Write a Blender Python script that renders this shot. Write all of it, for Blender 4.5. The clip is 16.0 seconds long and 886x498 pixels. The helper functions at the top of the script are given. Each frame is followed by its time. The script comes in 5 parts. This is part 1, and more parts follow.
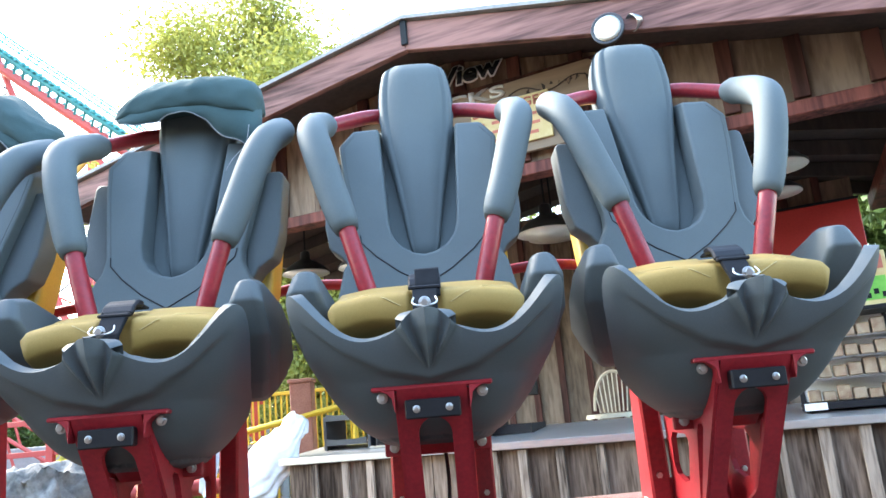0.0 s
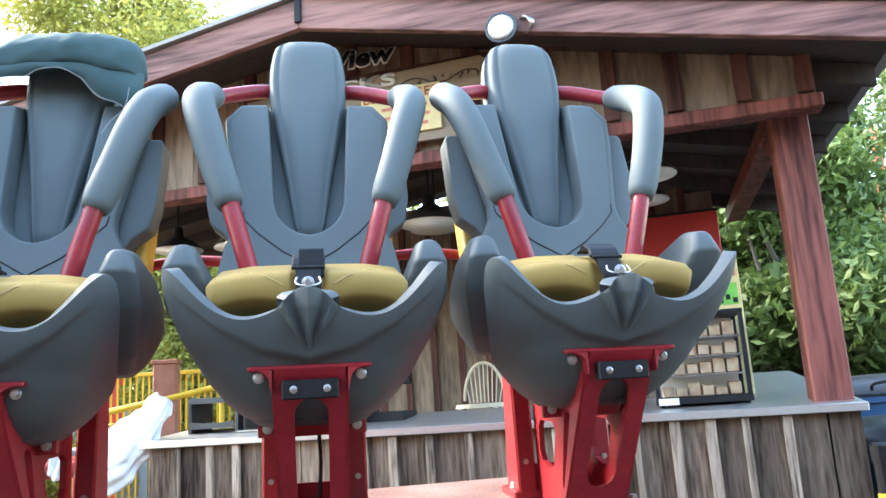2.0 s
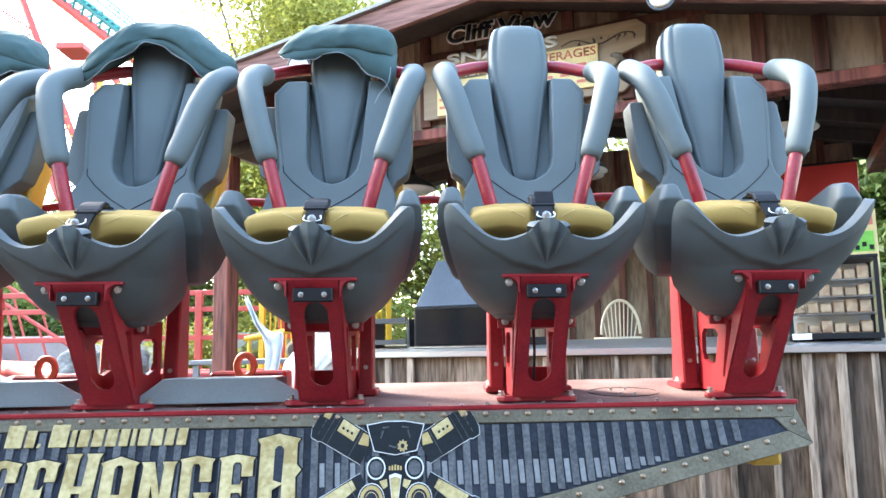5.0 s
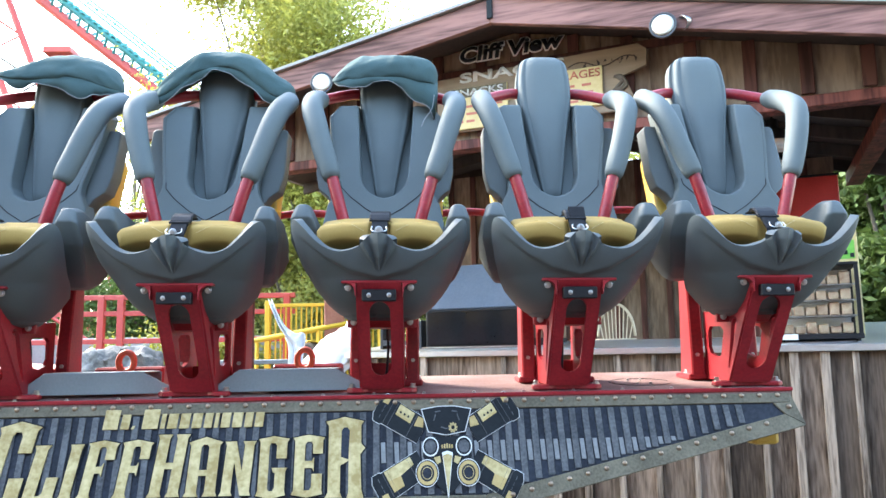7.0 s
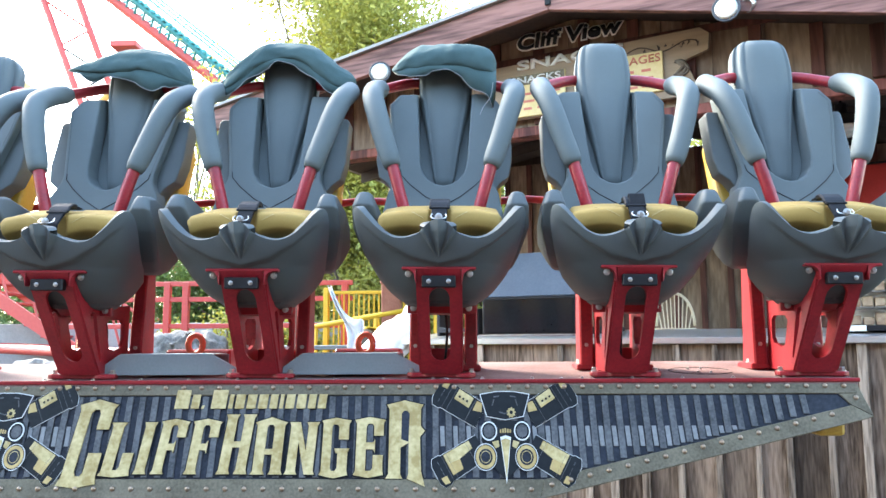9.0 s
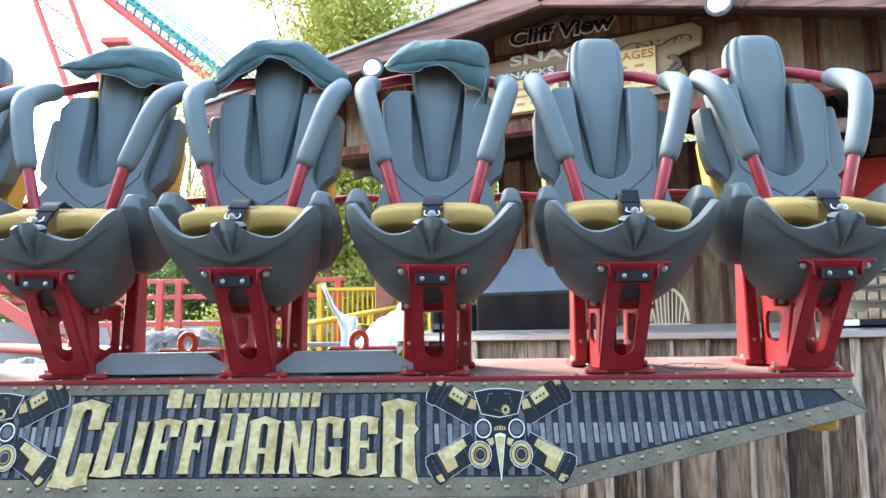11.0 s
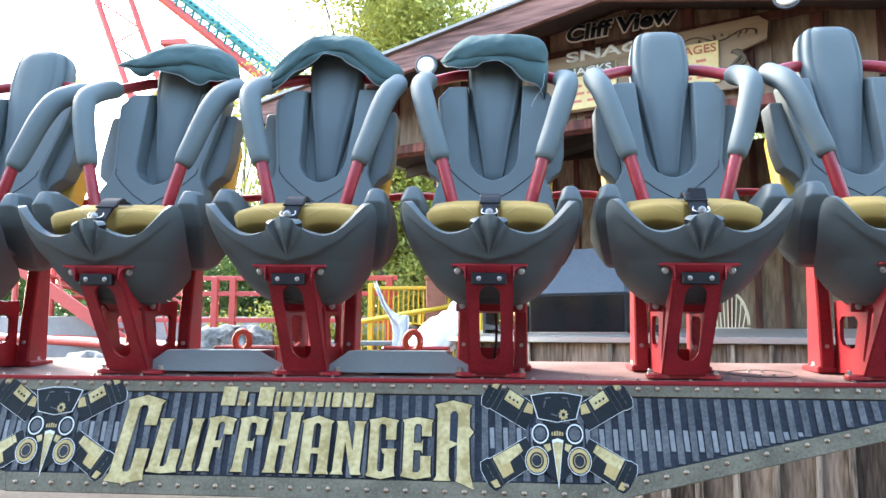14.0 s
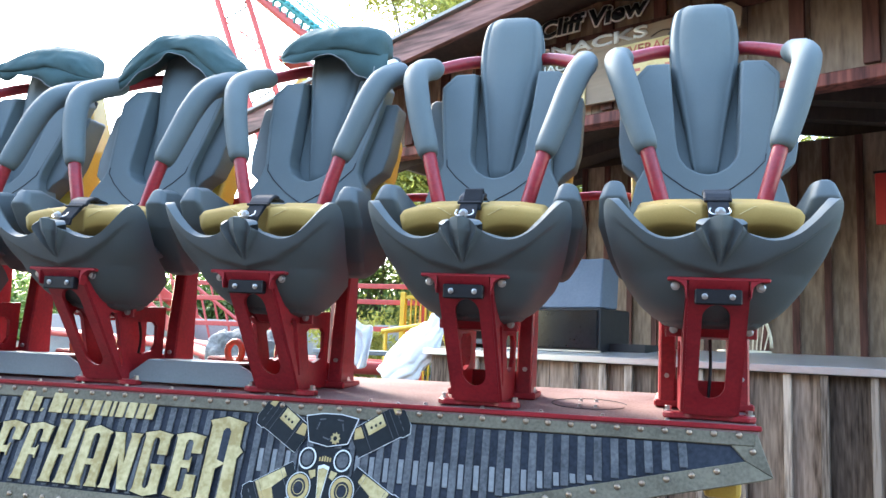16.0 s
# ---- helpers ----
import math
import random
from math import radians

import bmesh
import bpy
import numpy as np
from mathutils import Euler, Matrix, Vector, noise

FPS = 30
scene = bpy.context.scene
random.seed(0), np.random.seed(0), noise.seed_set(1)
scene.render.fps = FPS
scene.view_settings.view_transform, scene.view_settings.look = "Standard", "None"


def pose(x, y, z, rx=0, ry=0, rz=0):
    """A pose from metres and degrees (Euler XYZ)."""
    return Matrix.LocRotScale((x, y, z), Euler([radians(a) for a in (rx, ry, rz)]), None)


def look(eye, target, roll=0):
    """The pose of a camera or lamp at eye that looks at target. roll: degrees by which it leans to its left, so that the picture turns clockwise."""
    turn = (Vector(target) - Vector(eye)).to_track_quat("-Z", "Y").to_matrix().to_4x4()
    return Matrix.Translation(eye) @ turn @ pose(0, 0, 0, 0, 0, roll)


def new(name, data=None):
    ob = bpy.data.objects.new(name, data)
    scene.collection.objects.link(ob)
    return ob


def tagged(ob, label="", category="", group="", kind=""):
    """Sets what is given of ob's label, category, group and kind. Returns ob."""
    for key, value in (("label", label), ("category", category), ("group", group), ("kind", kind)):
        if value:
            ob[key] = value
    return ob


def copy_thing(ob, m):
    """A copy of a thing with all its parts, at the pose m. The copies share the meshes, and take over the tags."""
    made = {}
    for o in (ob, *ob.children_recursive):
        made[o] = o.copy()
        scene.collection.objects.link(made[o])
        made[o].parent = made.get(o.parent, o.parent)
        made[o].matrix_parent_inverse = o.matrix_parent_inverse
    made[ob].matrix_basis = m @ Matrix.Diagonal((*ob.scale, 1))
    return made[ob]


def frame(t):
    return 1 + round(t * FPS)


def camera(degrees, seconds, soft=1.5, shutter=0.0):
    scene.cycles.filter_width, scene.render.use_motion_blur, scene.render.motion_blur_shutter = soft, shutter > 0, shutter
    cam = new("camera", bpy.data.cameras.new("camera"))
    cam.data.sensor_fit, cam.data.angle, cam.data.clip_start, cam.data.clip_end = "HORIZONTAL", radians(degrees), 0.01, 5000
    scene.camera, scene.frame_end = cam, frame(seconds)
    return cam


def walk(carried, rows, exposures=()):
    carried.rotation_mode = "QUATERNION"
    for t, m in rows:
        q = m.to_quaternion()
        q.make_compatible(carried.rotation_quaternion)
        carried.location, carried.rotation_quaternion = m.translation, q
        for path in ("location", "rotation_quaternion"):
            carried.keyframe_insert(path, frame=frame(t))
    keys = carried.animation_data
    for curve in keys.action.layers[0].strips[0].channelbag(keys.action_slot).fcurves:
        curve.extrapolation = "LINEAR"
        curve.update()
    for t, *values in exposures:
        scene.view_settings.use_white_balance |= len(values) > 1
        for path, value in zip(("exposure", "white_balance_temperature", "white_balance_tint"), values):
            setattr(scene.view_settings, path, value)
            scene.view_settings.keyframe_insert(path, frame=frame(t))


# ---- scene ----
cam = camera(60.6, 16.0)
PATH = [
    (0, (1.403, -1.612, 1.459), (1.414, 0.371, 1.715), -5.3),
    (0.5, (1.358, -1.613, 1.435), (1.296, 0.373, 1.668), -2.5),
    (1, (1.347, -1.61, 1.425), (1.306, 0.379, 1.625), -1.8),
    (1.5, (1.368, -1.617, 1.438), (1.478, 0.37, 1.633), -2.4),
    (2, (1.386, -1.617, 1.448), (1.711, 0.346, 1.655), -2.9),
    (2.5, (1.438, -1.587, 1.451), (1.993, 0.324, 1.644), -3.1),
    (3, (1.504, -1.572, 1.444), (1.941, 0.376, 1.561), -1.9),
    (3.5, (1.406, -1.636, 1.424), (1.435, 0.363, 1.462), -1.6),
    (4, (1.213, -1.859, 1.404), (1.117, 0.138, 1.458), -1.6),
    (4.2, (1.183, -1.93, 1.399), (1.118, 0.068, 1.457), -1.0),
    (6.3, (0.816, -2.529, 1.376), (0.923, -0.534, 1.467), -1.7),
    (6.5, (0.812, -2.539, 1.377), (0.922, -0.544, 1.469), -1.4),
    (7, (0.802, -2.562, 1.377), (0.877, -0.565, 1.465), -0.8),
    (7.5, (0.793, -2.586, 1.374), (0.811, -0.588, 1.456), -0.5),
    (8, (0.784, -2.596, 1.376), (0.748, -0.597, 1.451), -0.4),
    (8.5, (0.786, -2.594, 1.369), (0.716, -0.597, 1.436), -0.5),
    (11, (0.787, -2.578, 1.374), (0.734, -0.579, 1.423), -0.8),
    (11.5, (0.785, -2.566, 1.374), (0.749, -0.567, 1.43), -0.6),
    (12, (0.776, -2.56, 1.374), (0.75, -0.561, 1.426), -0.4),
    (12.5, (0.765, -2.551, 1.371), (0.737, -0.552, 1.42), -0.3),
    (13, (0.753, -2.544, 1.37), (0.703, -0.545, 1.416), -0.2),
    (13.5, (0.751, -2.541, 1.366), (0.637, -0.545, 1.412), -0.2),
    (14, (0.759, -2.517, 1.374), (0.576, -0.526, 1.423), -0.2),
    (14.5, (0.869, -2.486, 1.383), (0.455, -0.53, 1.441), -0.3),
    (15, (1.238, -2.458, 1.364), (0.681, -0.539, 1.438), 0.4),
    (15.5, (1.503, -2.303, 1.349), (0.963, -0.378, 1.409), 1.3),
    (16, (1.854, -2.093, 1.376), (1.341, -0.161, 1.45), 1.0),
]
# rows between, where the camera swings back
SWINGS = [
    (2.2, (1.384, -1.595, 1.300), (1.815, 0.319, 1.691), -3.94),
    (2.7, (1.483, -1.568, 1.310), (2.055, 0.317, 1.659), -4.43),
    (3.2, (1.503, -1.542, 1.319), (1.745, 0.432, 1.528), -2.10),
    (15.2, (1.316, -2.403, 1.161), (0.777, -0.491, 1.386), 1.88),
]
TIP = pose(0, 0, 1.36, 5.2) @ pose(0, 0, -1.36)
ROWS = [(t, TIP @ look(eye, target, roll)) for t, eye, target, roll in PATH]
ROWS += [(t, look(eye, target, roll)) for t, eye, target, roll in SWINGS]
walk(cam, sorted(ROWS, key=lambda row: row[0]), [(0, 3.46, 6560, 8), (2.3, 3.52, 6700, 8), (3.5, 3.75, 6650, 8), (4.2, 3.72, 6680, 8), (7.0, 3.50, 6720, 8), (13.5, 3.50, 6720, 8), (15.0, 3.25, 6300, 8), (16.0, 3.38, 6360, 8)])

# ---- light ----
world = bpy.data.worlds.new("sky")
scene.world = world
world.use_nodes = True
wn = world.node_tree
sky = wn.nodes.new("ShaderNodeTexSky")
sky.sky_type = "NISHITA"
sky.sun_disc = False
sky.sun_elevation = radians(38)
sky.sun_rotation = radians(-55)
sky.air_density, sky.dust_density, sky.ozone_density = 1.3, 1.6, 1.2
wn.nodes["Background"].inputs["Strength"].default_value = 0.15
wn.links.new(sky.outputs["Color"], wn.nodes["Background"].inputs["Color"])
sun = new("sun", bpy.data.lights.new("sun", "SUN"))
sun.data.energy, sun.data.angle, sun.data.color = 1.2, radians(14.0), (1.0, 0.96, 0.90)
sun.matrix_world = look((-6.5, 4.6, 6.4), (0, 0, 0))


# ---- materials ----
def mat(name, c1, c2, rough=0.6, metal=0.0, fine=60.0, coarse=4.0, bump=0.15, stretch=(1, 1, 1), spec=0.5, contrast=0.5, vary=0.0, dist=0.004):
    m = bpy.data.materials.new(name)
    m.use_nodes = True
    t = m.node_tree
    n, l = t.nodes, t.links
    b = n["Principled BSDF"]
    b.inputs["Metallic"].default_value = metal
    b.inputs["Specular IOR Level"].default_value = spec
    tc = n.new("ShaderNodeTexCoord")
    mp = n.new("ShaderNodeMapping")
    mp.inputs["Scale"].default_value = stretch
    l.new(tc.outputs["Object"], mp.inputs["Vector"])
    info = n.new("ShaderNodeObjectInfo")
    off = n.new("ShaderNodeVectorMath")
    off.operation = "MULTIPLY_ADD"
    off.inputs[1].default_value = (7, 5, 9)
    l.new(info.outputs["Random"], off.inputs[0])
    l.new(mp.outputs["Vector"], off.inputs[2])
    big, small = n.new("ShaderNodeTexNoise"), n.new("ShaderNodeTexNoise")
    big.inputs["Scale"].default_value, small.inputs["Scale"].default_value = coarse, fine
    big.inputs["Detail"].default_value, small.inputs["Detail"].default_value = 5, 4
    for k in (big, small):
        l.new(off.outputs["Vector"], k.inputs["Vector"])
    mx = n.new("ShaderNodeMath")
    mx.operation = "MULTIPLY_ADD"
    mx.inputs[1].default_value = 0.45
    l.new(small.outputs["Fac"], mx.inputs[0])
    half = n.new("ShaderNodeMath")
    half.operation = "MULTIPLY"
    half.inputs[1].default_value = 0.55
    l.new(big.outputs["Fac"], half.inputs[0])
    l.new(half.outputs[0], mx.inputs[2])
    ramp = n.new("ShaderNodeValToRGB")
    w = 0.5 * (1 - contrast)
    ramp.color_ramp.elements[0].position, ramp.color_ramp.elements[1].position = 0.25 + 0.2 * w, 0.75 - 0.2 * w
    ramp.color_ramp.elements[0].color, ramp.color_ramp.elements[1].color = (*c1, 1), (*c2, 1)
    l.new(mx.outputs[0], ramp.inputs["Fac"])
    col = ramp.outputs["Color"]
    if vary:
        hs = n.new("ShaderNodeHueSaturation")
        rg = n.new("ShaderNodeMapRange")
        rg.inputs["To Min"].default_value, rg.inputs["To Max"].default_value = 1 - vary, 1 + vary
        l.new(info.outputs["Random"], rg.inputs["Value"])
        l.new(rg.outputs["Result"], hs.inputs["Value"])
        l.new(col, hs.inputs["Color"])
        col = hs.outputs["Color"]
    l.new(col, b.inputs["Base Color"])
    rr = n.new("ShaderNodeMapRange")
    rr.inputs["To Min"].default_value, rr.inputs["To Max"].default_value = max(0.02, rough - 0.08), min(1, rough + 0.1)
    l.new(big.outputs["Fac"], rr.inputs["Value"])
    l.new(rr.outputs["Result"], b.inputs["Roughness"])
    if bump:
        bp = n.new("ShaderNodeBump")
        bp.inputs["Strength"].default_value, bp.inputs["Distance"].default_value = bump, dist
        l.new(small.outputs["Fac"], bp.inputs["Height"])
        l.new(bp.outputs["Normal"], b.inputs["Normal"])
    return m


M_GREY = mat("seat_rubber_foam", (0.090, 0.110, 0.112), (0.118, 0.140, 0.142), 0.72, fine=420, coarse=5, bump=0.14, dist=0.001, spec=0.28)
M_BOWL = mat("moulded_polymer", (0.058, 0.070, 0.072), (0.084, 0.100, 0.102), 0.56, fine=380, coarse=5, bump=0.14, dist=0.001, spec=0.45)
M_YELLOW = mat("mustard_foam", (0.30, 0.182, 0.036), (0.40, 0.252, 0.062), 0.68, fine=300, coarse=7, bump=0.12, dist=0.001)
M_SHELL = mat("yellow_fibreglass", (0.44, 0.27, 0.035), (0.57, 0.37, 0.06), 0.4, fine=150, coarse=6, bump=0.03)
M_RED = mat("red_enamel", (0.20, 0.011, 0.017), (0.31, 0.018, 0.025), 0.35, fine=90, coarse=9, bump=0.06, dist=0.002, contrast=-0.2, spec=0.4)
M_DUSTY = mat("dusty_red_deck", (0.13, 0.070, 0.064), (0.25, 0.170, 0.155), 0.8, fine=140, coarse=4, bump=0.15, contrast=-0.2, spec=0.2)
M_STEEL = mat("zinc_plated_steel", (0.36, 0.36, 0.35), (0.54, 0.54, 0.53), 0.30, 1.0, fine=200, coarse=20, bump=0.05, dist=0.001)
M_BLACK = mat("black_plastic", (0.005, 0.005, 0.006), (0.011, 0.011, 0.013), 0.5, fine=200, coarse=15, bump=0.08, dist=0.001, spec=0.3)
M_STRAP = mat("woven_black_strap", (0.006, 0.0065, 0.008), (0.018, 0.019, 0.022), 0.85, fine=700, coarse=30, bump=0.4, dist=0.001, spec=0.2)
M_COVER = mat("grey_painted_plate", (0.17, 0.20, 0.21), (0.23, 0.26, 0.27), 0.5, fine=120, coarse=4, bump=0.05)
M_ORANGE = mat("orange_lifting_eye", (0.5, 0.06, 0.025), (0.62, 0.1, 0.04), 0.45, fine=80, coarse=12, bump=0.08)
M_FRAME = mat("olive_grey_metal", (0.098, 0.085, 0.056), (0.185, 0.162, 0.112), 0.55, 0.0, fine=110, coarse=7, bump=0.12, contrast=-0.3, spec=0.25)
M_PANEL = mat("blue_black_panel", (0.010, 0.012, 0.018), (0.030, 0.036, 0.050), 0.5, fine=80, coarse=6, bump=0.08, contrast=-0.3, spec=0.2)
M_RIB = mat("grey_rib", (0.050, 0.053, 0.057), (0.135, 0.139, 0.143), 0.5, 0.1, fine=100, coarse=9, bump=0.1, contrast=-0.3, spec=0.25)
M_PALERIB = mat("pale_short_rib", (0.13, 0.135, 0.137), (0.27, 0.274, 0.272), 0.5, 0.1, fine=100, coarse=12, bump=0.1)
M_GOLD = mat("gold_lettering", (0.36, 0.265, 0.10), (0.62, 0.51, 0.26), 0.5, 0.0, fine=60, coarse=14, bump=0.05, contrast=-0.3, spec=0.25)
M_BRONZE = mat("bronze_print", (0.34, 0.22, 0.06), (0.58, 0.44, 0.18), 0.45, fine=50, coarse=16, bump=0.0, contrast=0.9)
M_RIVET = mat("bronze_rivet", (0.30, 0.22, 0.15), (0.42, 0.33, 0.25), 0.35, 0.8, fine=200, coarse=40, bump=0.05)
M_CLOTH = mat("teal_green_cloth", (0.038, 0.070, 0.072), (0.064, 0.104, 0.104), 0.9, fine=500, coarse=8, bump=0.5, dist=0.002, spec=0.2)
M_WHITE = mat("white_decal", (0.62, 0.64, 0.62), (0.75, 0.76, 0.73), 0.5, fine=80, coarse=20, bump=0.02)
M_STAIN = mat("red_stained_timber", (0.058, 0.015, 0.012), (0.22, 0.070, 0.054), 0.62, fine=26, coarse=7, bump=0.4, stretch=(1.3, 1.3, 0.12), contrast=-0.6, vary=0.14, spec=0.3)
M_TRIM = mat("dark_brown_trim", (0.036, 0.014, 0.011), (0.115, 0.048, 0.038), 0.7, fine=26, coarse=7, bump=0.35, stretch=(1.3, 1.3, 0.12), contrast=-0.4, vary=0.15, spec=0.25)
M_BEAM = mat("red_stained_beam", (0.075, 0.032, 0.027), (0.28, 0.140, 0.118), 0.62, fine=30, coarse=7, bump=0.4, stretch=(0.10, 1, 1.3), contrast=-0.6, vary=0.12, spec=0.3)
M_GABLE = mat("weathered_plywood", (0.12, 0.086, 0.062), (0.27, 0.205, 0.155), 0.75, fine=30, coarse=4, bump=0.25, stretch=(1, 1, 0.18), contrast=-0.5, vary=0.16, spec=0.25)
M_BARN = mat("weathered_barn_board", (0.045, 0.029, 0.019), (0.26, 0.192, 0.142), 0.88, fine=45, coarse=3.5, bump=0.6, stretch=(1.3, 1, 0.13), contrast=-0.3, vary=0.5, spec=0.2)
M_BATTEN = mat("worn_pale_batten", (0.070, 0.050, 0.036), (0.40, 0.32, 0.25), 0.85, fine=60, coarse=8, bump=0.8, stretch=(1.3, 1, 0.10), contrast=-0.5, vary=0.35, spec=0.2)
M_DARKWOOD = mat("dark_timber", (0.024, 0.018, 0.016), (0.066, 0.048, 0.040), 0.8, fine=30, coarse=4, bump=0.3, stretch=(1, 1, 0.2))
M_TOP = mat("steel_worktop", (0.50, 0.50, 0.49), (0.66, 0.66, 0.64), 0.3, 0.75, fine=90, coarse=3, bump=0.03, stretch=(0.2, 2, 1))
M_GROUND = mat("dusty_ground", (0.050, 0.044, 0.039), (0.11, 0.098, 0.085), 0.95, fine=30, coarse=0.6, bump=0.3, spec=0.0)
M_ROOF = mat("grey_roof_metal", (0.20, 0.20, 0.20), (0.32, 0.32, 0.31), 0.6, fine=60, coarse=3, bump=0.1)


# ---- mesh helpers ----
def part(name, bm, material, parent=None, label="", smooth=False):
    me = bpy.data.meshes.new(name)
    bmesh.ops.recalc_face_normals(bm, faces=bm.faces)
    bm.to_mesh(me)
    bm.free()
    me.materials.append(material)
    if smooth:
        me.shade_smooth()
    ob = new(name, me)
    ob.parent = parent
    if label:
        tagged(ob, label)
    return ob


def share(name, source, parent, m=None):
    ob = new(name, source.data)
    ob.parent = parent
    if m is not None:
        ob.matrix_basis = m
    return ob


def empty(name, m=None, label="", category="", group="", kind=""):
    ob = new(name)
    ob.empty_display_size = 0.1
    if m is not None:
        ob.matrix_basis = m
    return tagged(ob, label, category, group, kind)


def box(x0, x1, y0, y1, z0, z1, bevel=0.0, bm=None, seg=1):
    own = bm if bm is not None else bmesh.new()
    tmp = bmesh.new() if (bevel and bm is not None) else own
    vs = [tmp.verts.new((x, y, z)) for x in (x0, x1) for y in (y0, y1) for z in (z0, z1)]
    for f in ((0, 1, 3, 2), (4, 6, 7, 5), (0, 4, 5, 1), (2, 3, 7, 6), (0, 2, 6, 4), (1, 5, 7, 3)):
        tmp.faces.new([vs[i] for i in f])
    if bevel:
        bmesh.ops.bevel(tmp, geom=tmp.edges[:], offset=bevel, segments=seg, affect="EDGES", profile=0.5)
    if tmp is not own:
        merge(own, tmp)
    return own


def merge(dst, src, m=None):
    if m is not None:
        src.transform(m)
    table = {v: dst.verts.new(v.co) for v in src.verts}
    for f in src.faces:
        dst.faces.new([table[v] for v in f.verts])
    src.free()
    return dst


def grid(rows, around=False, cap=False, bm=None):
    """A skin over rows of points, each row of equal length; around closes each row."""
    bm = bm if bm is not None else bmesh.new()
    vs = [[bm.verts.new(p) for p in r] for r in rows]
    n = len(rows[0])
    for i in range(len(rows) - 1):
        for j in range(n if around else n - 1):
            k = (j + 1) % n
            bm.faces.new((vs[i][j], vs[i][k], vs[i + 1][k], vs[i + 1][j]))
    if cap:
        bm.faces.new(vs[0])
        bm.faces.new(vs[-1][::-1])
    return bm


def spline(pts, n):
    """n points on a smooth curve through pts (Catmull-Rom), any dimension."""
    p = np.array([pts[0], *pts, pts[-1]], float)
    out = []
    for q in np.linspace(0, len(pts) - 1 - 1e-9, n):
        i, f = int(q), q - int(q)
        a, b, c, d = p[i:i + 4]
        out.append(0.5 * (2 * b + (c - a) * f + (2 * a - 5 * b + 4 * c - d) * f * f + (3 * b - a - 3 * c + d) * f ** 3))
    return out


def tube(pts, radius, seg=10, bm=None, cap=True):
    """A round bar along pts; radius is one number or one for each point."""
    pts = [Vector(p) for p in pts]
    rad = radius if hasattr(radius, "__len__") else [radius] * len(pts)
    rows, side = [], None
    for i, p in enumerate(pts):
        d = (pts[min(i + 1, len(pts) - 1)] - pts[max(i - 1, 0)]).normalized()
        if side is None:
            side = d.orthogonal().normalized()
        side = (side - d * side.dot(d)).normalized()
        up = d.cross(side)
        rows.append([p + (side * math.cos(a) + up * math.sin(a)) * rad[i] for a in np.linspace(0, 2 * math.pi, seg, endpoint=False)])
    return grid(rows, True, cap, bm)


def prism(outline, place, d0, d1, bevel=0.0, bm=None, seg=1):
    """An outline of (a, b) given depth from d0 to d1; place(a, b, d) gives the point."""
    own = bm if bm is not None else bmesh.new()
    tmp = bmesh.new() if (bevel and bm is not None) else own
    lo = [tmp.verts.new(place(a, b, d0)) for a, b in outline]
    hi = [tmp.verts.new(place(a, b, d1)) for a, b in outline]
    tmp.faces.new(lo[::-1])
    tmp.faces.new(hi)
    n = len(outline)
    for i in range(n):
        tmp.faces.new((lo[i], lo[(i + 1) % n], hi[(i + 1) % n], hi[i]))
    if bevel:
        bmesh.ops.recalc_face_normals(tmp, faces=tmp.faces)
        bmesh.ops.bevel(tmp, geom=tmp.edges[:], offset=bevel, segments=seg, affect="EDGES", profile=0.5, clamp_overlap=True)
    if tmp is not own:
        merge(own, tmp)
    return own


def bolt(r, h, axis="z"):
    """A hexagon head on a washer, standing on its origin."""
    bm = bmesh.new()
    for rr, a, b, n in ((r * 1.45, 0, h * 0.22, 14), (r, h * 0.2, h, 6)):
        lo = [(rr * math.cos(q), rr * math.sin(q), a) for q in np.linspace(0, 2 * math.pi, n, endpoint=False)]
        hi = [(x, y, b) for x, y, _ in lo]
        top = [(x * 0.86, y * 0.86, b + h * 0.08) for x, y, _ in lo]
        grid([lo, hi, top], True, True, bm)
    if axis == "y":
        bm.transform(Matrix.Rotation(radians(90), 4, "X"))
    return bm


def bent(keys, v):
    """A value between keys (x, y), eased."""
    return float(np.interp(v, [k[0] for k in keys], [k[1] for k in keys]))


M_LEAF = mat("spring_leaf", (0.17, 0.19, 0.030), (0.40, 0.39, 0.085), 0.6, fine=3, coarse=0.7, bump=0.0)
M_LEAFD = mat("dark_leaf", (0.038, 0.078, 0.020), (0.155, 0.225, 0.052), 0.55, fine=3, coarse=0.7, bump=0.0)
for lm in (M_LEAF, M_LEAFD):
    lb = lm.node_tree.nodes["Principled BSDF"]
    lb.inputs["Transmission Weight"].default_value = 0.0
    lb.inputs["Subsurface Weight"].default_value = 0.0
    tr, ad = lm.node_tree.nodes.new("ShaderNodeBsdfTranslucent"), lm.node_tree.nodes.new("ShaderNodeMixShader")
    ad.inputs["Fac"].default_value = 0.35
    rampn = [n for n in lm.node_tree.nodes if n.type == "VALTORGB"][0]
    lm.node_tree.links.new(rampn.outputs["Color"], tr.inputs["Color"])
    lm.node_tree.links.new(lb.outputs["BSDF"], ad.inputs[1])
    lm.node_tree.links.new(tr.outputs["BSDF"], ad.inputs[2])
    lm.node_tree.links.new(ad.outputs["Shader"], [n for n in lm.node_tree.nodes if n.type == "OUTPUT_MATERIAL"][0].inputs["Surface"])
M_BARK = mat("grey_bark", (0.07, 0.055, 0.042), (0.16, 0.135, 0.11), 0.9, fine=20, coarse=3, bump=0.6)
M_ROCK = mat("grey_boulder", (0.085, 0.082, 0.076), (0.27, 0.26, 0.24), 0.9, fine=22, coarse=4, bump=0.9, contrast=0.0, dist=0.02)
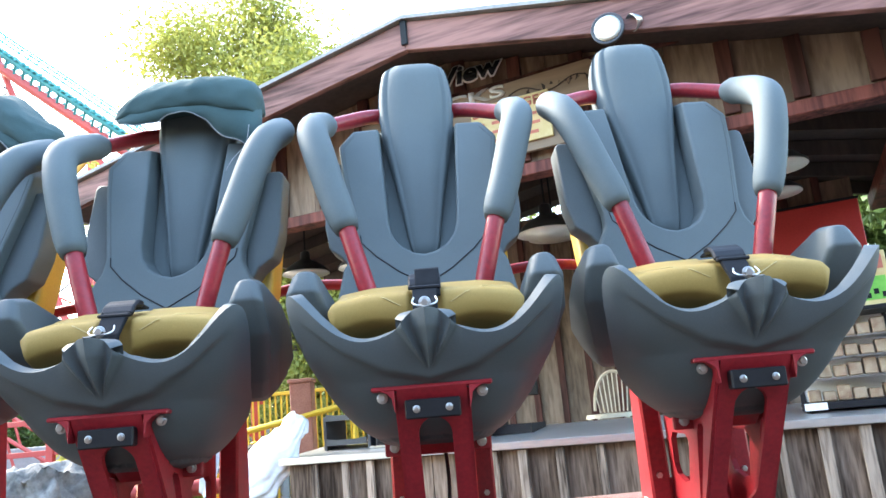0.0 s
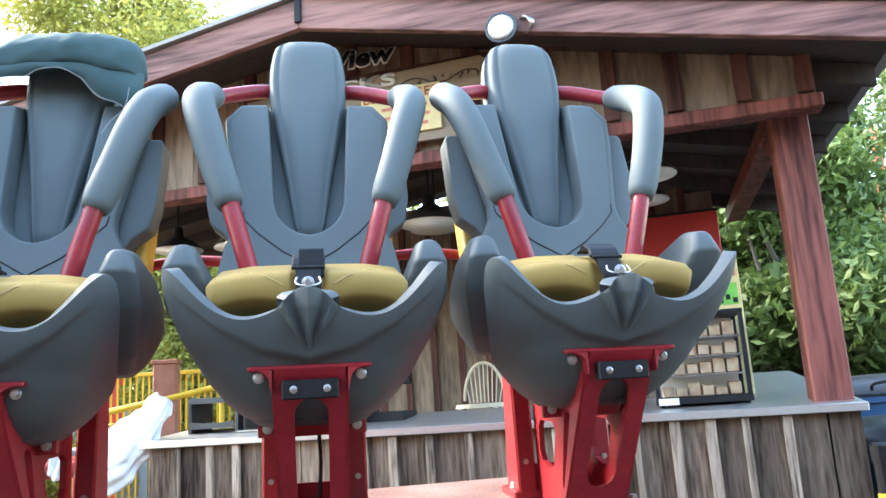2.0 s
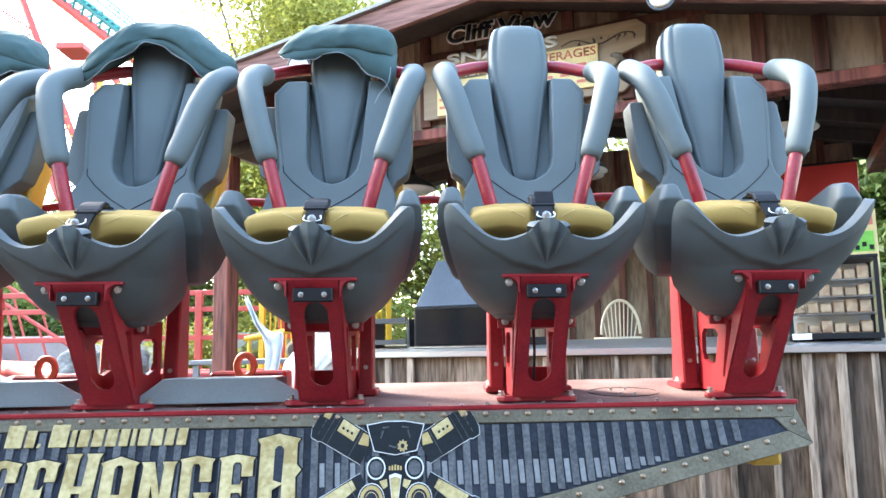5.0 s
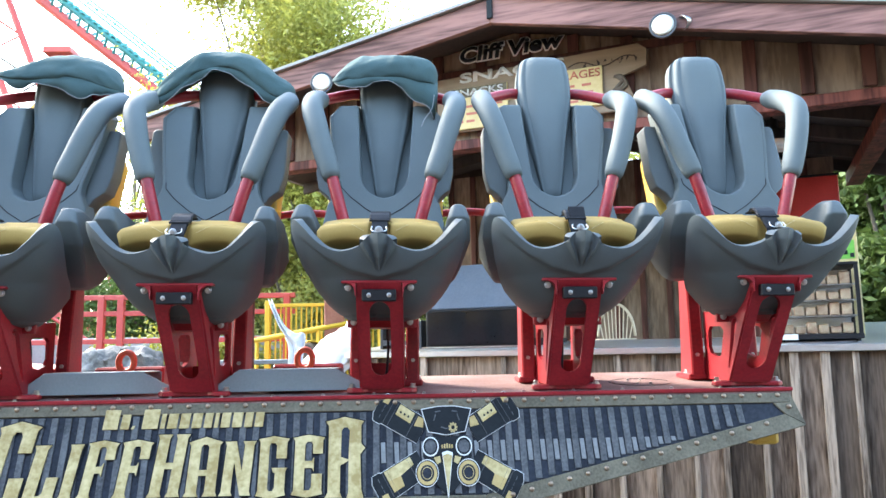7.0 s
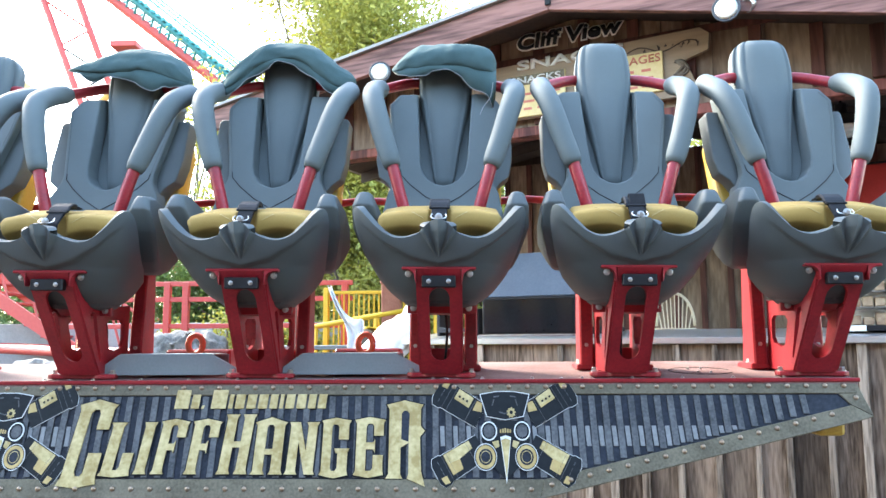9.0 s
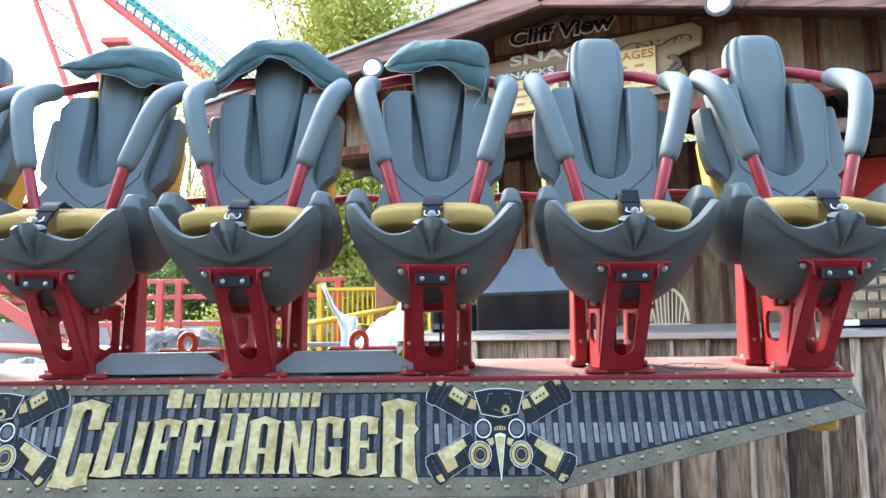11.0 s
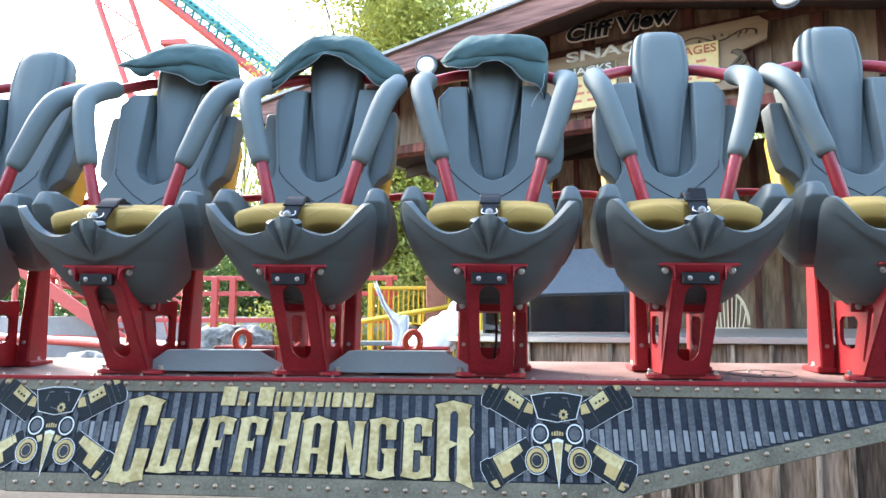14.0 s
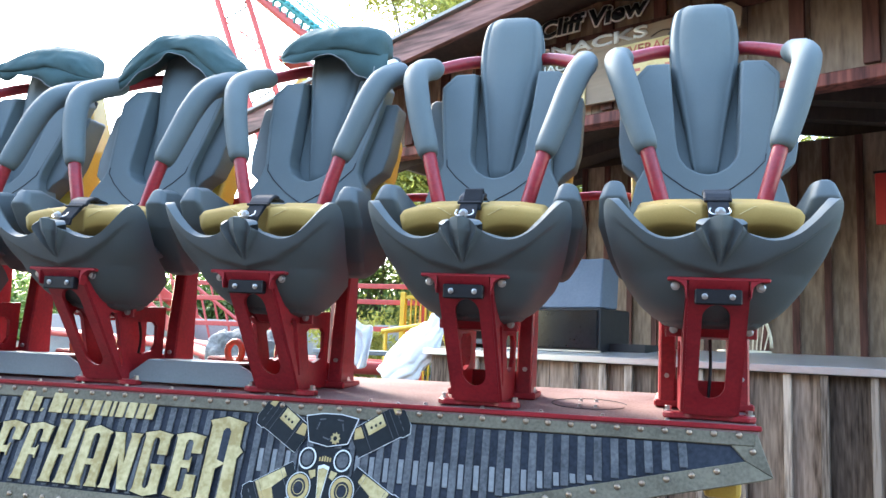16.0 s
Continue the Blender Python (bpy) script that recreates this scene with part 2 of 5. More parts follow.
M_TEAL = mat("teal_track_paint", (0.03, 0.22, 0.24), (0.06, 0.30, 0.31), 0.5, fine=20, coarse=0.6, bump=0.0)
M_TRACKRED = mat("coral_red_steel", (0.38, 0.045, 0.040), (0.48, 0.075, 0.060), 0.5, fine=20, coarse=0.6, bump=0.0)
M_OCHRE = mat("ochre_steel", (0.50, 0.28, 0.06), (0.60, 0.36, 0.10), 0.5, fine=20, coarse=0.8, bump=0.0)
M_TERRA = mat("terracotta_paint", (0.26, 0.095, 0.060), (0.40, 0.17, 0.115), 0.7, fine=60, coarse=5, bump=0.1, contrast=-0.2)
M_FENCE = mat("yellow_fence_paint", (0.58, 0.38, 0.02), (0.70, 0.48, 0.04), 0.45, fine=60, coarse=5, bump=0.05)
M_BLUE = mat("blue_bin_plastic", (0.012, 0.055, 0.14), (0.022, 0.085, 0.20), 0.42, fine=150, coarse=3, bump=0.08)
M_LID = mat("grey_black_lid", (0.018, 0.021, 0.026), (0.05, 0.055, 0.062), 0.35, fine=80, coarse=4, bump=0.05)
M_PLASTIC = mat("white_plastic_sheet", (0.62, 0.66, 0.68), (0.80, 0.83, 0.84), 0.35, fine=40, coarse=5, bump=0.2)
M_ENAMEL = mat("white_enamel", (0.70, 0.70, 0.66), (0.80, 0.80, 0.76), 0.35, fine=60, coarse=6, bump=0.02)
M_CREAM = mat("cream_cane", (0.52, 0.45, 0.32), (0.66, 0.58, 0.44), 0.5, fine=60, coarse=8, bump=0.05)
M_SIGNWOOD = mat("sign_plank", (0.17, 0.125, 0.085), (0.34, 0.26, 0.18), 0.7, fine=18, coarse=4, bump=0.3, stretch=(0.2, 1, 1.5), contrast=0.9)
M_POSTER = mat("yellow_menu_board", (0.58, 0.46, 0.20), (0.68, 0.57, 0.30), 0.6, fine=40, coarse=5, bump=0.02)
M_PINK = mat("faded_red_print", (0.45, 0.13, 0.09), (0.55, 0.20, 0.14), 0.6, fine=60, coarse=9, bump=0.0)
M_INK = mat("black_sign_paint", (0.006, 0.008, 0.010), (0.016, 0.020, 0.023), 0.6, fine=60, coarse=9, bump=0.0, spec=0.2)
M_SCARLET = mat("scarlet_board", (0.40, 0.025, 0.022), (0.52, 0.04, 0.035), 0.5, fine=60, coarse=4, bump=0.02)
M_LIME = mat("lime_print", (0.12, 0.42, 0.05), (0.22, 0.55, 0.09), 0.5, fine=60, coarse=9, bump=0.0)
M_HOOD = mat("blue_grey_hood", (0.065, 0.082, 0.108), (0.10, 0.123, 0.155), 0.5, spec=0.3, fine=60, coarse=4, bump=0.03)
M_GLASS = mat("dark_glass_front", (0.006, 0.007, 0.008), (0.012, 0.014, 0.016), 0.10, spec=0.3, fine=60, coarse=4, bump=0.0)
M_PRODUCT = mat("snack_packets", (0.25, 0.10, 0.05), (0.75, 0.62, 0.42), 0.5, fine=34, coarse=12, bump=0.1, contrast=1.0)
M_LENS = mat("lamp_lens", (0.75, 0.75, 0.70), (0.85, 0.85, 0.80), 0.15, fine=80, coarse=10, bump=0.1)
M_CASE = bpy.data.materials.new("clear_glass")
M_CASE.use_nodes = True
cb = M_CASE.node_tree.nodes["Principled BSDF"]
cb.inputs["Transmission Weight"].default_value, cb.inputs["Roughness"].default_value, cb.inputs["IOR"].default_value = 1.0, 0.02, 1.15

# ---- the train: seats ----
PITCH, DECK = 0.68, 1.0


def back_y(z):
    return 0.345 + 0.36 * (z - 1.70)


def seat_bowl(seat):
    rim = [(0, 1.530), (0.035, 1.535), (0.06, 1.533), (0.085, 1.520), (0.115, 1.503), (0.16, 1.491), (0.23, 1.480), (0.30, 1.477), (0.36, 1.486), (0.42, 1.513), (0.47, 1.552), (0.51, 1.580), (0.545, 1.592), (0.575, 1.590), (0.61, 1.565), (0.65, 1.52), (0.70, 1.475), (0.78, 1.43), (0.86, 1.41), (1.0, 1.36)]
    size = [(1.245, 0.0), (1.251, 0.22), (1.264, 0.39), (1.305, 0.58), (1.375, 0.755), (1.45, 0.875), (1.53, 0.95), (1.60, 0.985), (1.65, 1.0)]
    crease = [(0, 1.392), (0.25, 1.415), (0.40, 1.462), (0.50, 1.515), (0.60, 1.57), (1, 1.4)]
    leaf = [(0, 0.022), (0.20, 0.013), (0.44, 0.0), (0.50, 0.001), (0.76, 0.019), (0.82, 0.016), (1.0, 0.0), (40, 0.0)]
    rows = []
    cols = list(np.linspace(-1, -0.17, 40)) + list(np.linspace(-0.16, 0.16, 65)) + list(np.linspace(0.17, 1, 40))
    for k in np.linspace(0, 1, 72):
        row = []
        for a in cols:
            top = sum(bent(rim, abs(a + d)) for d in (-0.03, -0.02, -0.01, 0, 0.01, 0.02, 0.03)) / 7
            z = top + (1.2475 - top) * k
            # plan of the rim, round below and squarer towards the horns
            th = a * radians(82)
            s, c = math.sin(th), math.cos(th)
            e = 3.4 + 4.2 * min(1, max(0, (z - 1.40) / 0.17))
            q = (abs(s) ** e + abs(c) ** e) ** (-1 / e)
            x, y = 0.318 * s * q, 0.28 - 0.36 * c * q
            fade = min(1, max(0, (0.56 - abs(a)) / 0.16))
            lift = 0.014 * fade / (1 + math.exp(-(z - bent(crease, abs(a))) / 0.0022))
            g = sum(bent(size, z + d) for d in (-0.02, -0.01, 0, 0.01, 0.02)) / 5 if z > 1.275 else bent(size, z)
            g += lift / 0.3
            px, py = x * g, 0.28 + (y - 0.28) * g
            # the beak: a ridge between two leaves that run to a point
            up = min(1, max(0, (z - 1.412) / 0.085))
            if up > 0 and abs(px) < 0.09:
                py -= bent(leaf, abs(px) / (0.004 + 0.060 * up)) * min(1, up * 1.8) + 0.016 * up * up * max(0, 1 - (px / 0.075) ** 2)
            row.append((px, py, z))
        rows.append(row)
    ob = part("bowl", grid(rows), M_BOWL, seat, "dark grey moulded leg bowl with a ridged beak", True)
    so = ob.modifiers.new("shell", "SOLIDIFY")
    so.thickness, so.offset = 0.028, 1
    bv = ob.modifiers.new("edge", "BEVEL")
    bv.width, bv.segments, bv.limit_method, bv.angle_limit = 0.009, 3, "ANGLE", radians(60)


def seat_wing(seat, s):
    out = [(0.115, 1.54), (0.06, 1.615), (0.078, 1.664), (0.15, 1.676), (0.30, 1.640), (0.40, 1.585), (0.455, 1.51), (0.45, 1.46), (0.42, 1.42), (0.36, 1.40), (0.30, 1.405), (0.235, 1.44)]
    rows = []
    for inner, w, k in ((True, 0.004, 0.93), (True, 0.018, 1.0), (False, 0.020, 1.0), (False, 0.004, 0.93)):
        row = []
        for y, z in out:
            xi = 0.243 - 0.26 * (1.664 - max(z, 1.52)) - 0.45 * max(0, 1.50 - z)
            xo = 0.325 - 0.30 * max(0, z - 1.60) - 0.10 * max(0, y - 0.3) - 0.55 * max(0, 1.50 - z)
            x = xi + w if inner else xo - w
            row.append((s * x, 0.25 + (y - 0.25) * k, 1.54 + (z - 1.54) * k))
        rows.append(row)
    bm = grid(rows, True, True)
    bmesh.ops.recalc_face_normals(bm, faces=bm.faces)
    bmesh.ops.bevel(bm, geom=bm.edges[:], offset=0.006, segments=2, affect="EDGES", profile=0.5)
    part("hip_wing", bm, M_BOWL, seat, "grey hip wing", True)


def seat_back(seat):
    def at(x, z, d=0.0):
        return (x, back_y(z) + d, z - 0.0)
    # left and right halves in one U-shaped cushion with a narrow waist
    half = [(0.0, 1.745), (0.03, 1.752), (0.062, 1.772), (0.083, 1.802), (0.093, 1.84), (0.099, 1.92), (0.107, 2.05), (0.115, 2.168), (0.190, 2.166), (0.232, 2.112), (0.222, 2.02), (0.203, 1.91), (0.186, 1.81), (0.190, 1.772), (0.218, 1.715), (0.235, 1.62), (0.235, 1.55), (0.0, 1.55)]
    ring = [(x, z) for x, z in half] + [(-x, z) for x, z in half[::-1] if x > 0]
    bm = prism(ring, lambda a, b, d: at(a, b + (0.32 * d if b > 2.05 else 0), d), 0.0, 0.095, 0.007, seg=2)
    part("backrest", bm, M_GREY, seat, "grey padded seat back")
    # seam grooves that meet in a V below the notch, and run up as an inset border
    for s in (-1, 1):
        bm = bmesh.new()
        tube([at(s * x, z, -0.0005) for x, z in ((0.0, 1.655), (0.07, 1.698), (0.13, 1.748), (0.168, 1.790), (0.172, 1.815))], 0.0020, 6, bm)
        part("seam", bm, M_BLACK, seat)
        bm = bmesh.new()
        tube([at(s * x, z, 0.0002) for x, z in ((0.172, 1.815), (0.189, 1.91), (0.208, 2.02), (0.217, 2.108), (0.186, 2.150))], 0.0014, 6, bm)
        part("seam", bm, M_BOWL, seat)
    # dark lip behind the top of the cushion
    for s in (-1, 1):
        bm = prism([(s * 0.11, 2.15), (s * 0.11, 2.190), (s * 0.165, 2.192), (s * 0.180, 2.178), (s * 0.21, 2.176), (s * 0.21, 2.14)], lambda a, b, d: at(a, b, d), 0.10, 0.118, 0.002)
        part("back_lip", bm, M_BLACK, seat)
    # recessed middle panel
    bm = bmesh.new()
    grid([[at(x, z, 0.097) for x in np.linspace(-0.125, 0.125, 9)] for z in np.linspace(1.72, 2.2, 8)], bm=bm)
    ob = part("recess", bm, M_GREY, seat, "", True)
    so = ob.modifiers.new("shell", "SOLIDIFY")
    so.thickness, so.offset = 0.02, -1
    # spine and headrest
    rows = []
    ys = [(1.74, 0.448), (1.95, 0.487), (2.08, 0.516), (2.20, 0.542), (2.30, 0.564), (2.36, 0.579), (2.395, 0.594), (2.412, 0.612)]
    ws = [(1.74, 0.030), (1.80, 0.044), (1.95, 0.068), (2.08, 0.093), (2.16, 0.108), (2.22, 0.115), (2.28, 0.118), (2.34, 0.113), (2.385, 0.104), (2.405, 0.093), (2.414, 0.078)]
    zz = [1.74, 1.80, 1.86, 1.93, 2.0, 2.06, 2.12, 2.17, 2.22, 2.27, 2.32, 2.36, 2.385, 2.400, 2.409, 2.414]
    for z in zz:
        w, y = bent(ws, z), bent(ys, z)
        dep = 0.13 if z < 2.37 else 0.13 - 1.3 * (z - 2.37)
        side = min(1, max(0.15, (z - 1.78) / 0.3))
        sec = [(-1, 0.35), (-0.985, 0.14), (-0.93, 0.045), (-0.80, 0.004), (-0.745, 0.016), (-0.69, -0.010), (-0.3, -0.020), (0, -0.023), (0.3, -0.020), (0.69, -0.010), (0.745, 0.016), (0.80, 0.004), (0.93, 0.045), (0.985, 0.14), (1, 0.35), (0.97, 1.0), (0, 1.0), (-0.97, 1.0)]
        rows.append([(w * a, y + (d * dep if d > 0.3 else d * 0.35 * side), z) for a, d in sec])
    bm = grid(rows, True, True)
    bmesh.ops.recalc_face_normals(bm, faces=bm.faces)
    part("headrest", bm, M_GREY, seat, "tall grey padded headrest", True)
    # side shells behind the cushion
    for s in (-1, 1):
        poly = [(0.175, 2.07), (0.268, 2.072), (0.278, 2.058), (0.276, 1.86), (0.262, 1.79), (0.225, 1.76), (0.19, 1.70)]
        bm = prism([(s * a, b) for a, b in poly], lambda a, b, d: at(a, b, d), 0.040, 0.140, 0.007, seg=2)
        part("side_shell", bm, M_BOWL, seat, "grey side shell", True)
    half = [(0.035, 2.375), (0.058, 2.350), (0.085, 2.25), (0.19, 2.07), (0.240, 1.95), (0.235, 1.7), (0.15, 1.5)]
    poly = [(-a, b) for a, b in half[::-1]] + half
    bm = prism(poly, lambda a, b, d: at(a, b, d), 0.165, 0.28, 0.015, seg=2)
    part("back_shell", bm, M_SHELL, seat, "yellow fibreglass back shell", True)


def seat_restraint(seat):
    bar = part("restraint_bar", tube(spline([(-0.118, 0.20, 1.54), (-0.185, 0.21, 1.786), (-0.252, 0.262, 2.0), (-0.276, 0.31, 2.083), (-0.287, 0.40, 2.14), (-0.284, 0.475, 2.176), (-0.255, 0.54, 2.202), (-0.15, 0.600, 2.244), (-0.06, 0.635, 2.254), (0.06, 0.635, 2.254), (0.15, 0.600, 2.244), (0.255, 0.54, 2.202), (0.284, 0.475, 2.176), (0.287, 0.40, 2.14), (0.276, 0.31, 2.083), (0.252, 0.262, 2.0), (0.185, 0.21, 1.786), (0.118, 0.20, 1.54)], 70), 0.0225, 14), M_RED, seat, "red steel shoulder bar", True)
    for s in (-1, 1):
        path = spline([(s * 0.185, 0.21, 1.786), (s * 0.223, 0.234, 1.90), (s * 0.252, 0.262, 2.0), (s * 0.276, 0.31, 2.083), (s * 0.287, 0.40, 2.14), (s * 0.284, 0.475, 2.176), (s * 0.262, 0.535, 2.20)], 26)
        rad = [0.030, 0.036] + [0.0385 + 0.004 * math.sin(i / 23 * math.pi) for i in range(22)] + [0.034, 0.028]
        part("bar_pad", tube(path, rad, 16), M_GREY, bar, "grey foam pad on the shoulder bar", True)
    # lap pad with two arches over the thighs
    rows = []
    for x in np.linspace(-0.218, 0.218, 49):
        q = abs(x)
        arch = math.sin(min(1, max(0, (q - 0.03) / 0.175)) * math.pi) ** 0.7
        end = 1.0 if q < 0.200 else math.sqrt(max(0.02, 1 - ((q - 0.200) / 0.0183) ** 2))
        yf = 0.026 + 0.45 * x * x + (0.022 if q < 0.036 else 0.0)
        fall = 0.010 * min(1, max(0, (q - 0.13) / 0.08))
        low = 1.520 + 0.020 * arch
        sec = [(0.010, low - 0.009), (0.002, low), (0.0, 1.574 - fall), (0.003, 1.584 - fall), (0.009, 1.590 - fall), (0.026, 1.595 - fall), (0.10, 1.616 - fall), (0.125, 1.626 - fall), (0.155, 1.626 - fall), (0.17, 1.60), (0.17, 1.50), (0.12, 1.490), (0.07, low - 0.034), (0.032, low - 0.021)]
        rows.append([(x, yf + dy * (0.8 + 0.2 * end), 1.56 + (z - 1.56) * end) for dy, z in sec])
    part("lap_pad", grid(rows, True, True), M_YELLOW, seat, "mustard yellow lap pad", True)
    for s in (-1, 1):
        bm = bmesh.new()
        tube([(s * q, 0.026 + 0.45 * q * q + dy, z) for q, dy, z in ((0.055, -0.001, 1.560), (0.09, 0.000, 1.580), (0.13, 0.018, 1.5935), (0.19, 0.056, 1.5955))], 0.0013, 6, bm)
        part("seam", bm, M_BRONZE, seat)
    rows = [[(x, y, 1.50 - 0.05 * (1 - (x / 0.27) ** 2) + 0.10 * max(0, y - 0.3)) for x in np.linspace(-0.215, 0.215, 9)] for y in np.linspace(0.06, 0.46, 7)]
    pan = part("seat_pan", grid(rows), M_BOWL, seat, "dark seat pan", True)
    pan.modifiers.new("shell", "SOLIDIFY").thickness = 0.03
    belt = part("belt", prism([(-0.022, 1.525), (-0.018, 1.55), (0.030, 1.604), (0.06, 1.630), (0.115, 1.634), (0.15, 1.632), (0.15, 1.626), (0.064, 1.618), (0.038, 1.594), (-0.010, 1.545), (-0.014, 1.525)], lambda a, b, d: (d, a, b), -0.027, 0.027, 0.0015), M_STRAP, seat, "black webbing belt")
    part("buckle", prism([(0.030, 1.602), (0.044, 1.622), (0.075, 1.638), (0.10, 1.638), (0.10, 1.624), (0.06, 1.618), (0.04, 1.594)], lambda a, b, d: (d, a, b), -0.036, 0.036, 0.004), M_BLACK, belt, "black buckle")
    part("buckle_bar", box(-0.036, 0.036, 0.018, 0.030, 1.592, 1.600, 0.002), M_BLACK, belt, "black buckle bar")
    bm = bmesh.new()
    tube(spline([(-0.023, -0.028, 1.566), (-0.026, -0.040, 1.554), (-0.014, -0.050, 1.546), (0.014, -0.050, 1.546), (0.026, -0.040, 1.554), (0.023, -0.028, 1.566)], 18), 0.0020, 8, bm)
    merge(bm, bolt(0.009, 0.008, "y"), pose(0, -0.046, 1.552))
    part("latch", bm, M_STEEL, belt, "bright steel latch")


def slot_plate(w0, w1, z0, z1, sw, s0, s1, y_of, thick):
    """An upright plate with one long round-ended hole."""
    n = 12
    inner = [(sw * math.cos(a), s1 - sw + sw * math.sin(a)) for a in np.linspace(0, math.pi, n)] + [(sw * math.cos(a), s0 + sw + sw * math.sin(a)) for a in np.linspace(math.pi, 2 * math.pi, n)]
    outer = []
    for x, z in inner:
        ang = math.atan2(z - (s0 + s1) / 2, x)
        c, s = math.cos(ang), math.sin(ang)
        hz, hw = (z1 - z0) / 2, (w0 + w1) / 2
        k = min(hw / max(abs(c), 1e-6), hz / max(abs(s), 1e-6))
        zz = (z0 + z1) / 2 + s * k
        outer.append((math.copysign(min(abs(c) * k, hw), c) * ((w0 + (w1 - w0) * (zz - z0) / (z1 - z0)) / hw), zz))
    bm = bmesh.new()
    loops = []
    for ring, d in ((outer, 0), (inner, 0), (inner, thick), (outer, thick)):
        loops.append([bm.verts.new((x, y_of(z) + d, z)) for x, z in ring])
    m = len(inner)
    for a in range(4):
        p, q = loops[a], loops[(a + 1) % 4]
        for i in range(m):
            bm.faces.new((p[i], p[(i + 1) % m], q[(i + 1) % m], q[i]))
    return bm


def plate_with_holes(loops, place, d0, d1):
    """A flat plate: the first loop is its outline, the others are openings."""
    bm = bmesh.new()
    edges = []
    for loop in loops:
        vs = [bm.verts.new(place(a, b, d0)) for a, b in loop]
        edges += [bm.edges.new((vs[k], vs[(k + 1) % len(vs)])) for k in range(len(vs))]
    bmesh.ops.triangle_fill(bm, use_beauty=True, use_dissolve=False, edges=edges)
    res = bmesh.ops.extrude_face_region(bm, geom=bm.faces[:])
    move = Vector(place(0, 0, d1)) - Vector(place(0, 0, d0))
    bmesh.ops.translate(bm, vec=move, verts=[g for g in res["geom"] if isinstance(g, bmesh.types.BMVert)])
    return bm


def seat_support(seat):
    def leg_y(z):
        return -0.006 + (1.37 - z) * 0.72
    st = part("support_frame", slot_plate(0.078, 0.080, 1.015, 1.379, 0.036, 1.065, 1.318, leg_y, 0.016), M_RED, seat, "red steel seat support")
    for s in (-1, 1):
        # side plate with two openings, between the front leg and the rear column
        x0, x1 = sorted((s * 0.066, s * 0.080))
        outline = [(leg_y(1.37) + 0.004, 1.372), (0.06, 1.366), (0.20, 1.285), (0.25, 1.272), (0.47, 1.285), (0.47, 1.020), (leg_y(1.020) + 0.004, 1.020)]
        slit = [(0.150, 1.240), (0.163, 1.252), (0.186, 1.246), (0.200, 1.225), (0.245, 1.085), (0.247, 1.068), (0.240, 1.064)]
        window = [(0.275, 1.205), (0.300, 1.222), (0.405, 1.225), (0.425, 1.210), (0.428, 1.145), (0.410, 1.120), (0.350, 1.105), (0.310, 1.112)]
        bm = plate_with_holes([outline, slit, window], lambda a, b, d: (d, a, b), x0, x1)
        part("side_web", bm, M_RED, st)
        bm = prism([(0.465, 1.015), (0.475, 1.20), (0.50, 1.46), (0.58, 1.46), (0.60, 1.015)], lambda a, b, d: (d, a, b), *sorted((s * 0.084, s * 0.136)), 0.006)
        part("rear_column", bm, M_RED, st)
    part("top_plate", box(-0.128, 0.128, -0.006, 0.09, 1.3765, 1.3865, 0.003), M_RED, st)
    for s in (-1, 1):
        part("ear_plate", prism([(s * 0.078, 1.378), (s * 0.108, 1.378), (s * 0.094, 1.371), (s * 0.085, 1.362), (s * 0.081, 1.340), (s * 0.078, 1.330)], lambda a, b, d: (a, d, b), -0.0095, 0.022, 0.001), M_RED, st)
    part("cradle", prism([(0.03, 1.385), (0.05, 1.340), (0.10, 1.305), (0.20, 1.235), (0.30, 1.232), (0.30, 1.26), (0.1, 1.394)], lambda a, b, d: (d, a, b), -0.06, 0.06, 0.003), M_RED, st)
    for s in (-1, 1):
        share("bolt", BOLT_Y, st, pose(s * 0.106, 0.018, 1.364))
        share("bolt", BOLT_Y, st, pose(s * 0.102, 0.215, 1.255))
        part("knee_ear", box(*sorted((s * 0.07, s * 0.125)), 0.218, 0.235, 1.235, 1.28, 0.003), M_RED, st)
        share("bolt", BOLT_Z, st, pose(s * 0.112, 0.285, 1.018))
        share("bolt", BOLT_Z, st, pose(s * 0.132, 0.54, 1.040))
        share("bolt", BOLT_Y, st, pose(s * 0.112, 0.474, 1.115))
    foot = [(-0.128, 0.30), (-0.128, 0.262), (-0.105, 0.246), (-0.07, 0.25), (-0.05, 0.262), (0.05, 0.262), (0.07, 0.25), (0.105, 0.246), (0.128, 0.262), (0.128, 0.30), (0.09, 0.315), (-0.09, 0.315)]
    part("front_foot", prism(foot, lambda a, b, d: (a, b, d), 1.0, 1.018, 0.004), M_RED, st)
    part("rear_foot", box(-0.15, 0.15, 0.465, 0.625, 1.016, 1.040, 0.005), M_RED, st)
    part("cross_plate", box(-0.083, 0.083, 0.49, 0.50, 1.03, 1.105, 0.002), M_RED, st)
    part("cable", tube(spline([(0.012, 0.40, 1.24), (0.016, 0.42, 1.15), (0.006, 0.40, 1.02)], 10), 0.005, 8), M_BLACK, st, "black cable", True)
    pl = part("cover_plate", box(-0.058, 0.058, leg_y(1.35) - 0.022, leg_y(1.35) + 0.006, 1.316, 1.356, 0.003), M_BLACK, st, "black cover plate")
    for s in (-1, 1):
        share("screw", SCREW, pl, pose(s * 0.034, leg_y(1.35) - 0.022, 1.336))


